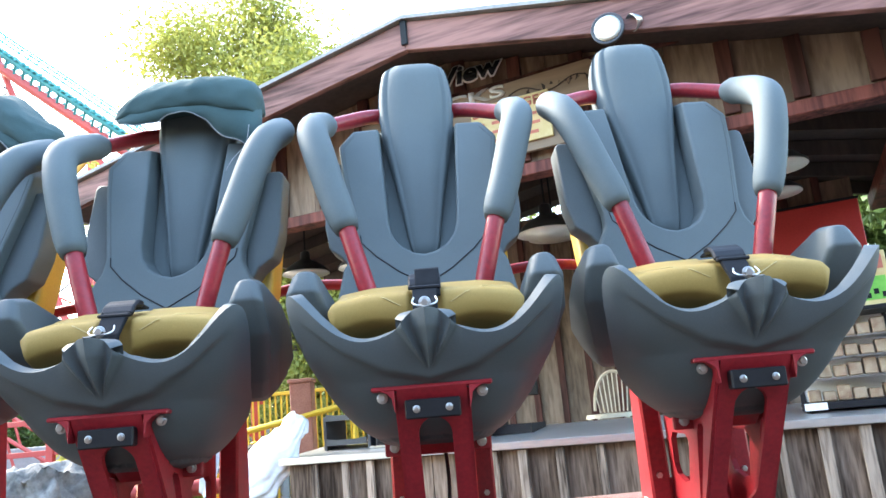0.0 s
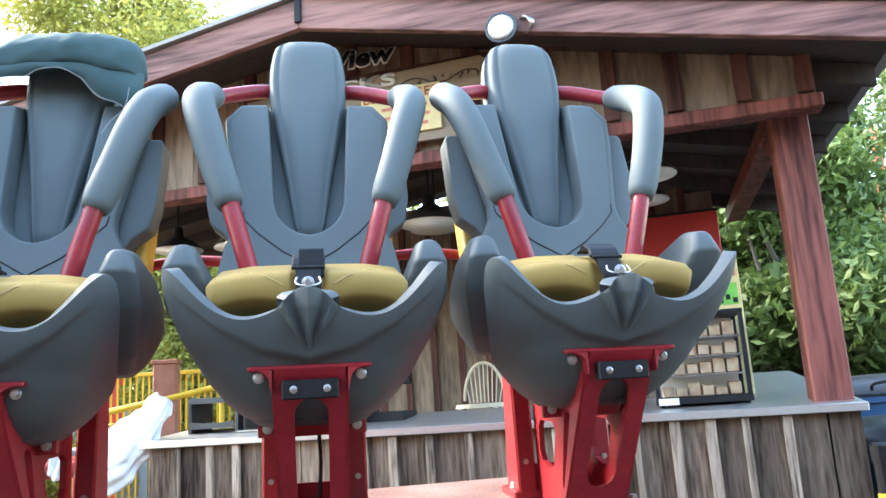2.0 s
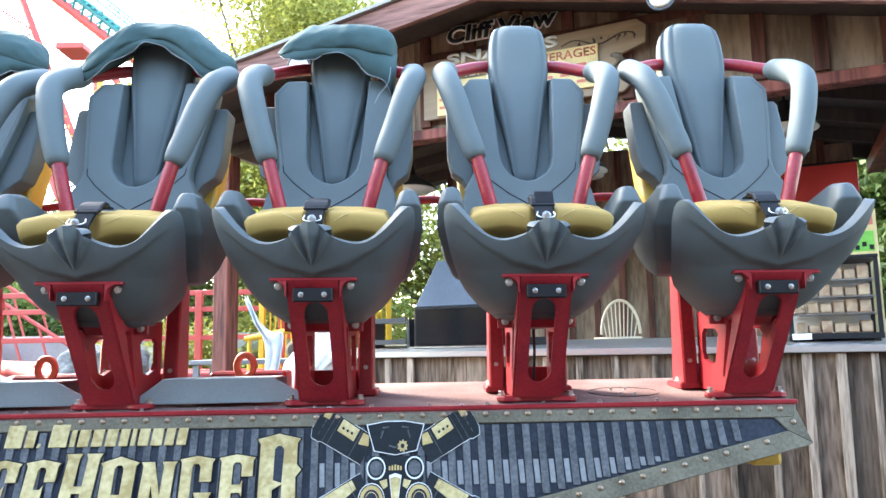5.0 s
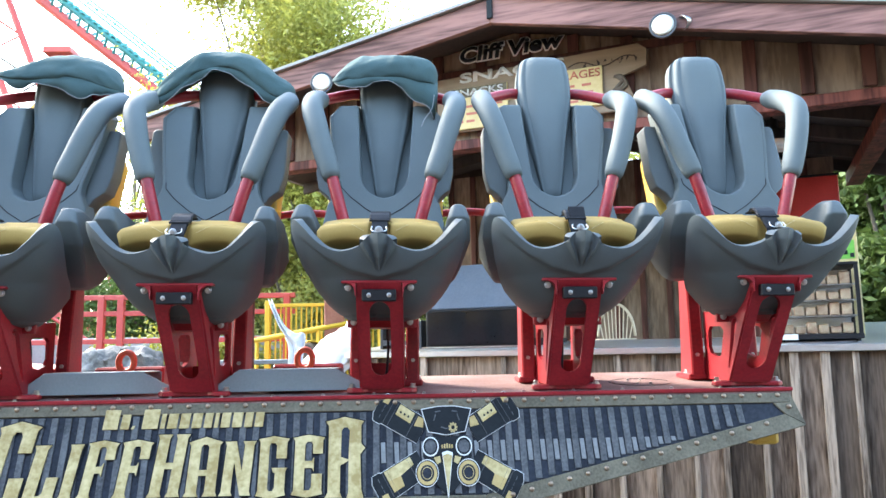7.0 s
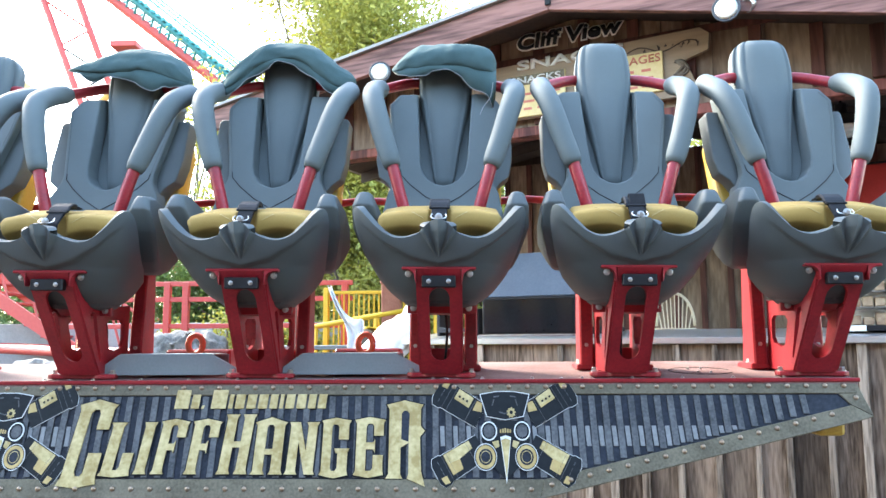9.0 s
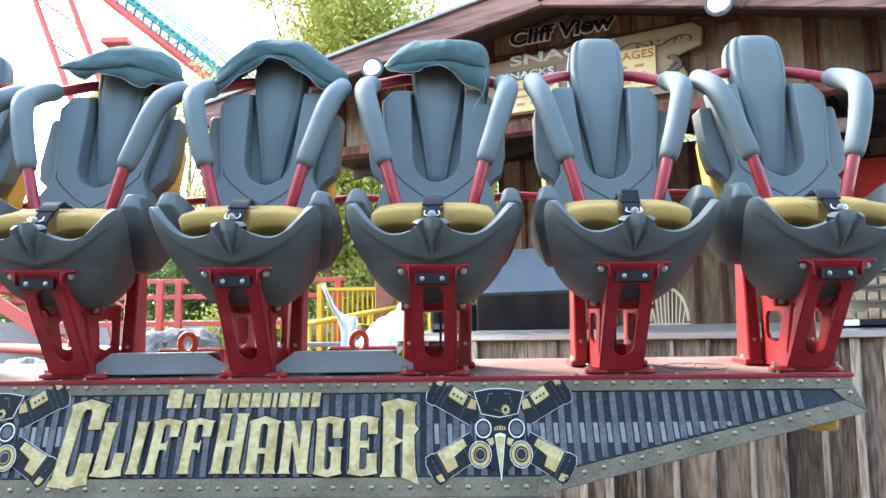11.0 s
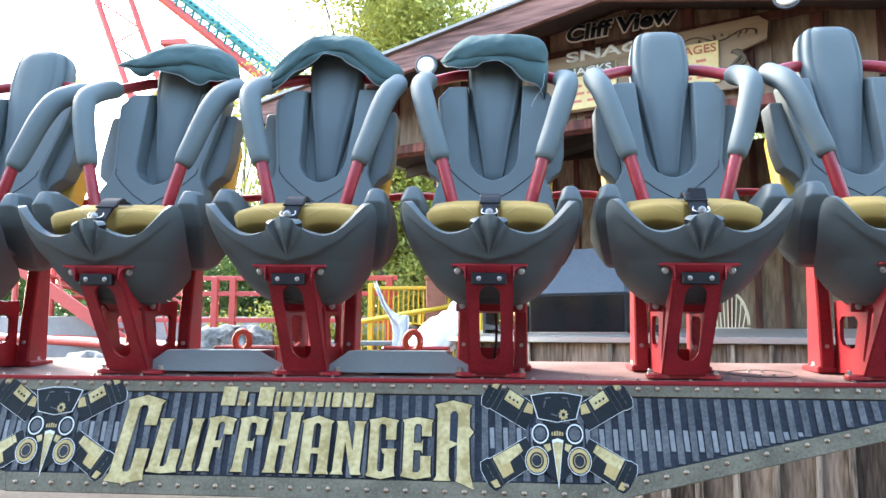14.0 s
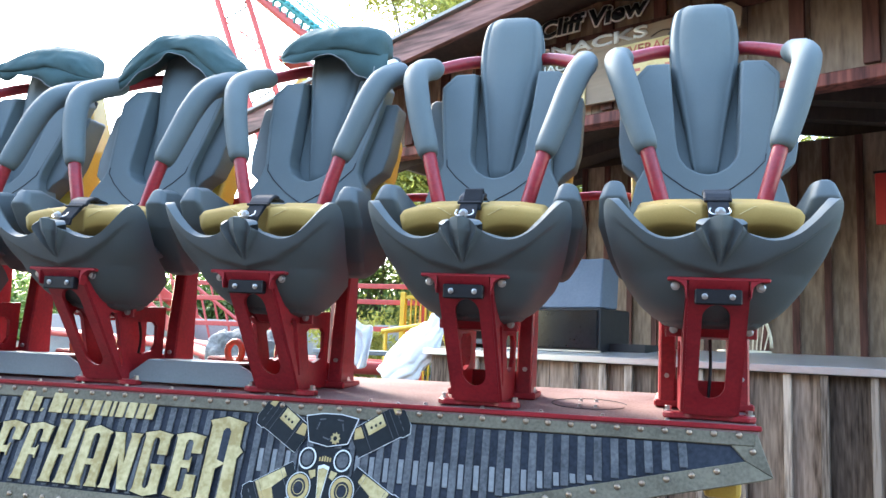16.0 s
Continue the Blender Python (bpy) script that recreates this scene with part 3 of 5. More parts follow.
BOLT_Y = part("bolt", bolt(0.0082, 0.010, "y"), M_STEEL)
BOLT_Z = part("bolt", bolt(0.0098, 0.014), M_STEEL)
SCREW = part("screw", bolt(0.0055, 0.005, "y"), M_STEEL)
LEAN = pose(0, 0, 1.25, 0, 0.6, 0) @ pose(0, 0, -1.25)
first = empty("ride_seat", pose(-3 * PITCH, 0, 0) @ LEAN, "grey padded coaster seat with red bars and yellow lap pad", "ride seat", "seats of the train row")
seat_bowl(first)
for side in (-1, 1):
    seat_wing(first, side)
seat_back(first)
seat_restraint(first)
seat_support(first)
SEATS = [first] + [copy_thing(first, pose(k * PITCH, 0, 0) @ LEAN) for k in range(-2, 4)]
part("loose_strap", prism([(0.016, 1.575), (0.026, 1.606), (0.044, 1.640), (0.056, 1.645), (0.066, 1.634), (0.066, 1.618), (0.060, 1.618), (0.059, 1.632), (0.053, 1.637), (0.032, 1.604), (0.022, 1.573)], lambda a, b, d: (d, a, b), -0.020, 0.034, 0.0012), M_STRAP, SEATS[5], "black strap that stands up")
for tmp in (BOLT_Y, BOLT_Z, SCREW):
    bpy.data.objects.remove(tmp)

# ---- the train: deck and nameplate ----
train = empty("train_chassis", None, "red coaster train chassis with dusty deck and riveted nameplate", "coaster train")


def deck_z(y):
    return 0.998 + 0.08 * (y - 0.28)


part("deck", prism([(0.205, deck_z(0.205)), (0.82, deck_z(0.82)), (0.82, deck_z(0.82) - 0.03), (0.205, deck_z(0.205) - 0.03)], lambda a, b, d: (d, a, b), -2.165, 2.165, 0.003), M_DUSTY, train, "dusty pink-red deck plate")
part("deck_edge", box(-2.172, 2.172, 0.200, 0.214, 0.982, 0.9965, 0.003), M_RED, train, "red deck edge")
part("chassis_beam", box(-1.15, 1.15, 0.32, 0.75, 0.62, 0.96, 0.02), M_RED, train, "red steel chassis beam")
part("rear_rail", tube(spline([(-2.3, 0.66, 1.74)] + [(k * 0.34, 0.66, 1.705 if k % 2 == 0 else 1.742) for k in range(-6, 7)] + [(2.3, 0.66, 1.74)], 90), 0.0165, 10), M_RED, train, "red rail behind the seats", True)
deck_bolt = part("deck_bolt", bolt(0.0055, 0.007), M_STEEL, train)
deck_bolt.matrix_basis = pose(-1.9, 0.245, deck_z(0.245))
for k in range(1, 22):
    share("deck_bolt", deck_bolt, train, pose(-1.9 + k * 0.182, 0.245, deck_z(0.245)))
for bx, by in ((1.655, 0.52), (1.705, 0.52), (1.66, 0.40), (1.71, 0.40)):
    share("deck_bolt", deck_bolt, train, pose(bx, by, deck_z(by)))
part("chalk_ring", tube([(1.685 + 0.12 * math.cos(a), 0.46 + 0.11 * math.sin(a), deck_z(0.46 + 0.11 * math.sin(a)) + 0.001) for a in np.linspace(0.2, 5.9, 40)], 0.0012, 5), M_INK, train)
part("end_bumper", box(2.02, 2.12, 0.22, 0.30, 0.79, 0.86, 0.015, seg=2), M_SHELL, train, "pale yellow end bumper")


def board_y(z):
    return 0.205 - 0.33 * (0.95 - z)


def on_board(x, z, d=0.0):
    """A point of the sloping nameplate, d metres out from its face."""
    return (x, board_y(z) - d * 0.95, z + d * 0.31)


part("undercarriage", box(-0.12, 0.12, 0.60, 0.80, 0.0, 0.93, 0.01), M_DARKWOOD, train, "dark undercarriage")
name = empty("nameplate", None)
name.parent = train
tagged(name, "long riveted nameplate with gold lettering on a ribbed panel")
plate = [(-2.150, 0.985), (2.150, 0.985), (2.18, 0.862), (1.02, 0.60), (-1.02, 0.60), (-2.18, 0.862)]
part("panel", prism(plate, on_board, -0.02, 0.0), M_PANEL, name, "blue-black panel")
part("frame_strip", prism([(-2.158, 0.99), (-2.15, 0.940), (2.15, 0.940), (2.158, 0.99)], on_board, 0.0, 0.008, 0.002), M_FRAME, name, "olive-grey riveted frame")
part("frame_strip", prism([(-1.035, 0.660), (-1.02, 0.598), (1.02, 0.598), (1.035, 0.660)], on_board, 0.0, 0.008, 0.002), M_FRAME, name)
for s in (-1, 1):
    part("frame_strip", prism([(s * 1.0352, 0.660), (s * 1.0202, 0.598), (s * 2.165, 0.853), (s * 2.195, 0.862), (s * 2.125, 0.900)], on_board, 0.0, 0.008, 0.002), M_FRAME, name)
    part("frame_strip", prism([(s * 2.1502, 0.9398), (s * 2.155, 0.9902), (s * 2.195, 0.8625), (s * 2.1255, 0.9005), (s * 2.09, 0.9398)], on_board, 0.0, 0.0075, 0.002), M_FRAME, name)
dome = bmesh.new()
grid([[(r * math.cos(a), -h, r * math.sin(a)) for a in np.linspace(0, 2 * math.pi, 10, endpoint=False)] for r, h in ((0.0095, 0.0), (0.0088, 0.003), (0.0055, 0.006), (0.002, 0.007))], True, True, dome)
rivet = part("rivet", dome, M_RIVET, name, "", True)
spots = [(-2.112 + k * 0.066, 0.966) for k in range(65)] + [(-0.99 + k * 0.066, 0.628) for k in range(31)]
spots += [(s * (1.06 + k * 0.066), 0.638 + (k * 0.066 + 0.02) * 0.228) for s in (-1, 1) for k in range(16)] + [(s * 2.145, 0.925) for s in (-1, 1)]
rivet.matrix_basis = Matrix.Translation(on_board(*spots[0], 0.008))
for q in spots[1:]:
    share("rivet", rivet, name, Matrix.Translation(on_board(*q, 0.008)))


def low_edge(x):
    return 0.665 if abs(x) < 1.03 else 0.665 + (abs(x) - 1.03) * 0.222


for k in range(-42, 43):
    x = k * 0.0465 + 0.01
    zl = low_edge(x)
    if zl > 0.915:
        continue
    part("rib", prism([(x - 0.013, 0.936), (x - 0.013 + 0.004, zl), (x + 0.013, zl), (x + 0.009, 0.936)], on_board, 0.0005, 0.006, 0.001), M_RIB, name)


for k in range(-42, 43):
    x = (k + 0.5) * 0.0465 + 0.01
    zl = max(0.767, low_edge(x) + 0.004)
    if zl < 0.822 and 0.66 < abs(x) < 1.72:
        part("short_rib", prism([(x - 0.0085, 0.834), (x - 0.0085 + 0.003, zl), (x + 0.0105, zl), (x + 0.0075, 0.834)], on_board, 0.0005, 0.004, 0.001), M_PALERIB, name)


# ---- lettering ----
def letters(text, x0, x1, z0, z1, place, parent, material, label="", lean=0.0, thick=0.006, bold=0.0, start=0.0, nm="lettering"):
    """Words in the built-in font, fitted to a box and laid on a surface."""
    cu = bpy.data.curves.new("type", "FONT")
    cu.body, cu.size, cu.offset, cu.resolution_u = text, 1.0, bold, 4
    tmp = bpy.data.objects.new("type", cu)
    scene.collection.objects.link(tmp)
    me = bpy.data.meshes.new_from_object(tmp.evaluated_get(bpy.context.evaluated_depsgraph_get()))
    bpy.data.objects.remove(tmp)
    xs, zs = [v.co.x for v in me.vertices], [v.co.y for v in me.vertices]
    ax, bx, az, bz = min(xs), max(xs), min(zs), max(zs)
    bm = bmesh.new()
    bm.from_mesh(me)
    bpy.data.meshes.remove(me)
    bmesh.ops.dissolve_limit(bm, angle_limit=0.01, verts=bm.verts, edges=bm.edges)
    flat = bm.faces[:]
    pts = {v: ((v.co.x - ax) / (bx - ax), (v.co.y - az) / (bz - az)) for v in bm.verts}
    res = bmesh.ops.extrude_face_region(bm, geom=flat)
    up = [g for g in res["geom"] if isinstance(g, bmesh.types.BMVert)]
    near = {v.co.to_tuple(5): pts[v] for v in pts}
    for v in up:
        pts[v] = near[v.co.to_tuple(5)]
    top = set(up)
    for v in bm.verts:
        a, b = pts[v]
        v.co = place(x0 + a * (x1 - x0) + lean * (b - 0.5) * (z1 - z0), z0 + b * (z1 - z0), start + (thick if v in top else 0.0))
    return part(nm, bm, material, parent, label)


# heavy condensed capitals with spurs, each drawn in a unit box
GLYPH = {
    "C": [[(0.0, -0.02), (0.5, -0.05), (1.02, 0.0), (0.97, 0.10), (0.97, 0.37), (0.62, 0.37), (0.62, 0.13), (0.56, 0.09), (0.44, 0.09), (0.38, 0.14), (0.38, 0.86), (0.44, 0.91), (0.58, 0.91), (0.64, 0.86), (0.64, 0.66), (0.97, 0.66), (0.97, 0.92), (1.05, 0.97), (0.5, 1.04), (0.02, 0.97), (0.08, 0.90), (0.08, 0.08)]],
    "L": [[(0.0, 0.0), (0.5, -0.03), (1.0, 0.0), (0.96, 0.10), (0.96, 0.42), (0.62, 0.42), (0.62, 0.16), (0.56, 0.10), (0.42, 0.10), (0.42, 0.92), (0.50, 1.0), (0.0, 1.0), (0.07, 0.92), (0.07, 0.08)]],
    "I": [[(0.0, 0.0), (1.0, 0.0), (0.88, 0.08), (0.88, 0.92), (1.0, 1.0), (0.0, 1.0), (0.12, 0.92), (0.12, 0.08)]],
    "F": [[(0.0, 0.0), (0.46, 0.0), (0.40, 0.08), (0.40, 0.44), (0.60, 0.44), (0.66, 0.38), (0.66, 0.62), (0.60, 0.56), (0.40, 0.56), (0.40, 0.86), (0.46, 0.91), (0.60, 0.91), (0.66, 0.85), (0.66, 0.68), (0.98, 0.68), (0.98, 0.92), (1.04, 0.97), (0.5, 1.03), (0.0, 0.98), (0.07, 0.92), (0.07, 0.08)]],
    "H": [[(0.0, 0.0), (0.44, 0.0), (0.38, 0.07), (0.38, 0.44), (0.62, 0.44), (0.62, 0.07), (0.56, 0.0), (1.0, 0.0), (0.94, 0.07), (0.94, 0.93), (1.0, 1.0), (0.56, 1.0), (0.62, 0.93), (0.62, 0.54), (0.38, 0.54), (0.38, 0.93), (0.44, 1.0), (0.0, 1.0), (0.06, 0.93), (0.06, 0.07)]],
    "A": [[(0.0, 0.0), (0.44, 0.0), (0.38, 0.07), (0.38, 0.40), (0.38, 0.86), (0.44, 0.91), (0.56, 0.91), (0.62, 0.86), (0.62, 0.07), (0.56, 0.0), (1.0, 0.0), (0.94, 0.07), (0.94, 0.90), (1.02, 0.95), (0.5, 1.05), (-0.02, 0.95), (0.06, 0.90), (0.06, 0.07)], [(0.382, 0.36), (0.618, 0.36), (0.618, 0.46), (0.382, 0.46)]],
    "N": [[(0.0, 0.0), (0.42, 0.0), (0.36, 0.07), (0.36, 0.62), (0.66, 0.0), (1.0, 0.0), (0.94, 0.07), (0.94, 0.93), (1.0, 1.0), (0.58, 1.0), (0.64, 0.93), (0.64, 0.44), (0.36, 1.0), (0.0, 1.0), (0.06, 0.93), (0.06, 0.07)]],
    "G": [[(0.0, 0.02), (0.5, -0.04), (0.98, 0.02), (0.94, 0.09), (0.94, 0.42), (1.0, 0.48), (0.48, 0.48), (0.54, 0.40), (0.60, 0.40), (0.60, 0.14), (0.54, 0.09), (0.42, 0.09), (0.37, 0.14), (0.37, 0.86), (0.42, 0.91), (0.56, 0.91), (0.62, 0.86), (0.62, 0.64), (0.96, 0.64), (0.96, 0.92), (1.03, 0.98), (0.5, 1.03), (0.0, 0.98), (0.06, 0.92), (0.06, 0.09)]],
    "E": [[(0.0, 0.02), (0.5, -0.03), (1.0, 0.02), (0.97, 0.10), (0.97, 0.36), (0.64, 0.36), (0.64, 0.14), (0.58, 0.09), (0.40, 0.09), (0.40, 0.46), (0.64, 0.46), (0.70, 0.40), (0.70, 0.64), (0.64, 0.58), (0.40, 0.58), (0.40, 0.86), (0.46, 0.91), (0.60, 0.91), (0.66, 0.86), (0.66, 0.70), (0.98, 0.70), (0.98, 0.93), (1.04, 0.98), (0.5, 1.03), (0.0, 0.98), (0.07, 0.92), (0.07, 0.09)]],
    "R": [[(0.0, 0.0), (0.46, 0.0), (0.40, 0.06), (0.40, 0.40), (0.62, 0.46), (0.62, 0.06), (0.58, 0.0), (1.06, -0.10), (0.96, 0.10), (0.93, 0.54), (1.06, 0.62), (0.95, 0.68), (0.95, 0.92), (1.02, 0.97), (0.5, 1.03), (0.0, 0.97), (0.08, 0.91), (0.08, 0.06)], ],
}
for ch, x0, w, z0, z1, lean in (("C", -0.666, 0.136, 0.643, 0.915, 0.031), ("L", -0.524, 0.111, 0.67, 0.846, 0.021), ("I", -0.4, 0.045, 0.675, 0.847, 0.017), ("F", -0.339, 0.099, 0.675, 0.853, 0.017), ("F", -0.221, 0.1, 0.675, 0.853, 0.014), ("H", -0.106, 0.109, 0.675, 0.873, 0.016), ("A", 0.015, 0.112, 0.674, 0.854, 0.004), ("N", 0.133, 0.107, 0.674, 0.846, 0.008), ("G", 0.256, 0.102, 0.669, 0.855, 0.0), ("E", 0.375, 0.105, 0.669, 0.857, -0.001), ("R", 0.488, 0.129, 0.661, 0.912, -0.003)):
    for grow, d0, d1, m, nm in ((0.0, 0.0080, 0.0125, M_GOLD, "letter"), (0.006, 0.0063, 0.0076, M_INK, "letter_shadow")):
        bm = bmesh.new()
        for poly in GLYPH[ch]:
            px = [(x0 + a * w + lean * b, z0 + b * (z1 - z0)) for a, b in poly]
            if grow:
                cx, cz = x0 + 0.5 * w + lean / 2, (z0 + z1) / 2
                px = [(cx + (a - cx) * (1 + grow / (w / 2)), cz + (b - cz) * (1 + 1.3 * grow / (z1 - z0))) for a, b in px]
            prism(px, on_board, d0, d1, 0.0, bm)
        part(nm, bm, m, name)
# counter of the last letter
part("letter_hole", prism([(0.540, 0.788), (0.566, 0.780), (0.568, 0.874), (0.560, 0.884), (0.548, 0.884), (0.540, 0.874)], on_board, 0.0110, 0.0130), M_PANEL, name)
# small line above, as plain bars
x = -0.289
for w, h in ((0.052, 0.066), (0.03, 0.05), (0.01, 0.012), (0, 0), (0.055, 0.066), (0.016, 0.05), (0.034, 0.05), (0.034, 0.05), (0.034, 0.05), (0.028, 0.05), (0.014, 0.05), (0.032, 0.05), (0.034, 0.05), (0.028, 0.05), (0.03, 0.05)):
    if w:
        part("bar", prism([(x, 0.893), (x + w, 0.893), (x + w + 0.004, 0.893 + h), (x + 0.004, 0.893 + h)], on_board, 0.0063, 0.010, 0.0015), M_GOLD, name)
    x += w + 0.008 if w else 0.018


# ---- emblems on the nameplate: crossed canisters round a crest ----
def emblem(cx, cz):
    em = empty("emblem", None)
    em.parent = name
    tagged(em, "gold, black and white emblem of crossed canisters and lenses")
    def flat(pts, d0, d1, m, nm):
        part(nm, prism([(cx + a, cz + b) for a, b in pts], on_board, d0, d1, 0.0008), m, em)
    def ring(ax, az, r0, r1, d, m, nm):
        bm = bmesh.new()
        rows = [[on_board(cx + ax + r * math.cos(q), cz + az + r * 1.12 * math.sin(q), dd) for q in np.linspace(0, 2 * math.pi, 24, endpoint=False)] for r, dd in ((r0, d), (r0, d + 0.004), (r1, d + 0.004), (r1, d))]
        grid(rows + rows[:1] if r1 > 0.001 else rows[:3], True, False, bm)
        part(nm, bm, m, em)
    def disc(ax, az, r, d, m, nm):
        flat([(ax + r * math.cos(q), az + r * 1.12 * math.sin(q)) for q in np.linspace(0, 2 * math.pi, 20, endpoint=False)], d, d + 0.003, m, nm)
    for s in (-1, 1):
        for t in (-1, 1):
            ox, oz = s * 0.05, t * 0.03
            dx, dz = s * 0.87, t * 0.50
            nx, nz = -dz, dx
            def q(l, w):
                return (ox + dx * l + nx * w, oz + dz * l * 1.02 + nz * w)
            flat([q(0.04, -0.045), q(0.180, -0.048), q(0.186, -0.053), q(0.212, -0.053), q(0.224, -0.030), q(0.224, 0.030), q(0.212, 0.053), q(0.186, 0.053), q(0.180, 0.048), q(0.04, 0.045)], 0.0064, 0.0080, M_WHITE, "outline")
            flat([q(0.04, -0.0436), q(0.181, -0.0464), q(0.187, -0.0513), q(0.2112, -0.0513), q(0.2224, -0.0294), q(0.2224, 0.0294), q(0.2112, 0.0513), q(0.187, 0.0513), q(0.181, 0.0464), q(0.04, 0.0436)], 0.0076, 0.0090, M_INK, "canister")
            up = s * t
            if t > 0:
                flat([q(0.092, up * 0.002), q(0.152, up * 0.004), q(0.152, up * 0.043), q(0.092, up * 0.040)], 0.0088, 0.0100, M_GOLD, "gold_band")
                flat([q(0.092, up * 0.002), q(0.152, up * 0.004), q(0.152, up * 0.012), q(0.092, up * 0.010)], 0.0098, 0.0106, M_BRONZE, "shade_band")
                for k in range(3):
                    ca, cb = q(0.108 + 0.015 * k, up * 0.019)
                    disc(ca, cb, 0.0038, 0.0098, M_INK, "stud")
                flat([q(0.045, up * 0.012), q(0.076, up * 0.002), q(0.078, up * 0.038), q(0.058, up * 0.040)], 0.0088, 0.0100, M_BRONZE, "gold_wedge")
            else:
                flat([q(0.070, up * -0.040), q(0.170, up * -0.044), q(0.170, up * -0.010), q(0.125, up * -0.004), q(0.070, up * -0.012)], 0.0088, 0.0100, M_GOLD, "gold_band")
                flat([q(0.125, up * -0.004), q(0.170, up * -0.010), q(0.170, up * 0.030), q(0.130, up * 0.030)], 0.0090, 0.0102, M_BRONZE, "shade_band")
            for l0 in (0.082, 0.158, 0.176):
                flat([q(l0, -0.043), q(l0 + 0.0018, -0.043), q(l0 + 0.0018, 0.043), q(l0, 0.043)], 0.0088, 0.0104, M_RIB, "grey_line")
            flat([q(0.190, up * 0.020), q(0.212, up * 0.018), q(0.208, up * 0.042), q(0.190, up * 0.046)], 0.0088, 0.0100, M_BRONZE, "gold_tab")
            for w0 in (-0.034, -0.012, 0.004):
                flat([q(0.196, up * w0), q(0.1985, up * w0), q(0.1985, up * (w0 + 0.012)), q(0.196, up * (w0 + 0.012))], 0.0088, 0.0102, M_RIB, "grey_line")
    flat([(-0.09, 0.126), (-0.03, 0.136), (0.03, 0.136), (0.09, 0.126), (0.066, 0.048), (0.0, 0.036), (-0.066, 0.048)], 0.009, 0.0115, M_WHITE, "crest_outline")
    flat([(-0.0865, 0.1235), (-0.03, 0.1333), (0.03, 0.1333), (0.0865, 0.1235), (0.0635, 0.0502), (0.0, 0.0385), (-0.0635, 0.0502)], 0.0108, 0.0125, M_INK, "crest")
    for p0, p1 in (((-0.04, 0.115), (-0.02, 0.118)), ((0.02, 0.118), (0.04, 0.115)), ((-0.045, 0.085), (-0.038, 0.108)), ((0.038, 0.108), (0.045, 0.085)), ((-0.02, 0.064), (0.0, 0.058)), ((0.0, 0.058), (0.02, 0.064))):
        d = Vector((p1[0] - p0[0], p1[1] - p0[1])).normalized() * 0.0022
        flat([(p0[0] - d.y, p0[1] + d.x), (p1[0] - d.y, p1[1] + d.x), (p1[0] + d.y, p1[1] - d.x), (p0[0] + d.y, p0[1] - d.x)], 0.012, 0.0135, M_RIB, "crest_line")
    flat([(0.022 + (0.0165 if k % 4 < 2 else 0.0125) * math.cos(k * math.pi / 18), 0.062 + 1.12 * (0.0165 if k % 4 < 2 else 0.0125) * math.sin(k * math.pi / 18)) for k in range(36)], 0.012, 0.0140, M_GOLD, "gear")
    disc(0.022, 0.062, 0.006, 0.0135, M_INK, "gear_hole")
    for k in range(5):
        flat([(-0.020 + k * 0.0085, 0.010 - 0.002 * abs(k - 2)), (-0.0145 + k * 0.0085, 0.010 - 0.002 * abs(k - 2)), (-0.0145 + k * 0.0085, -0.006), (-0.020 + k * 0.0085, -0.006)], 0.0105, 0.0120, M_BRONZE, "grille_bar")
    flat([(-0.075, 0.035), (0.075, 0.035), (0.085, -0.03), (0.05, -0.11), (0.0, -0.16), (-0.05, -0.11), (-0.085, -0.03)], 0.0086, 0.0105, M_INK, "field")
    for s in (-1, 1):
        ring(s * 0.058, 0.0, 0.0245, 0.0285, 0.0108, M_WHITE, "lens_rim")
        ring(s * 0.058, 0.0, 0.0195, 0.0245, 0.0108, M_INK, "lens_rim")
        disc(s * 0.058, 0.0, 0.0195, 0.0106, M_RIB, "lens")
        ring(s * 0.071, -0.085, 0.0375, 0.0395, 0.0105, M_WHITE, "filter_edge")
        ring(s * 0.071, -0.085, 0.024, 0.0340, 0.0108, M_BRONZE, "filter_rim")
        ring(s * 0.071, -0.085, 0.016, 0.018, 0.0112, M_GOLD, "filter_rim")
        disc(s * 0.071, -0.085, 0.024, 0.0106, M_PANEL, "filter")
        flat([(s * 0.026, -0.03), (s * 0.048, -0.036), (s * 0.036, -0.058), (s * 0.022, -0.05)], 0.0108, 0.0125, M_GOLD, "gold_chip")
    flat([(-0.019, -0.020), (0.0, -0.014), (0.019, -0.020), (0.0115, -0.08), (0.0, -0.172), (-0.0115, -0.08)], 0.0108, 0.0125, M_WHITE, "spike_outline")
    flat([(-0.016, -0.030), (0.0, -0.024), (0.016, -0.030), (0.009, -0.08), (0.0, -0.155), (-0.009, -0.08)], 0.0122, 0.0150, M_GOLD, "spike")


emblem(0.907, 0.815)
emblem(-0.907, 0.815)

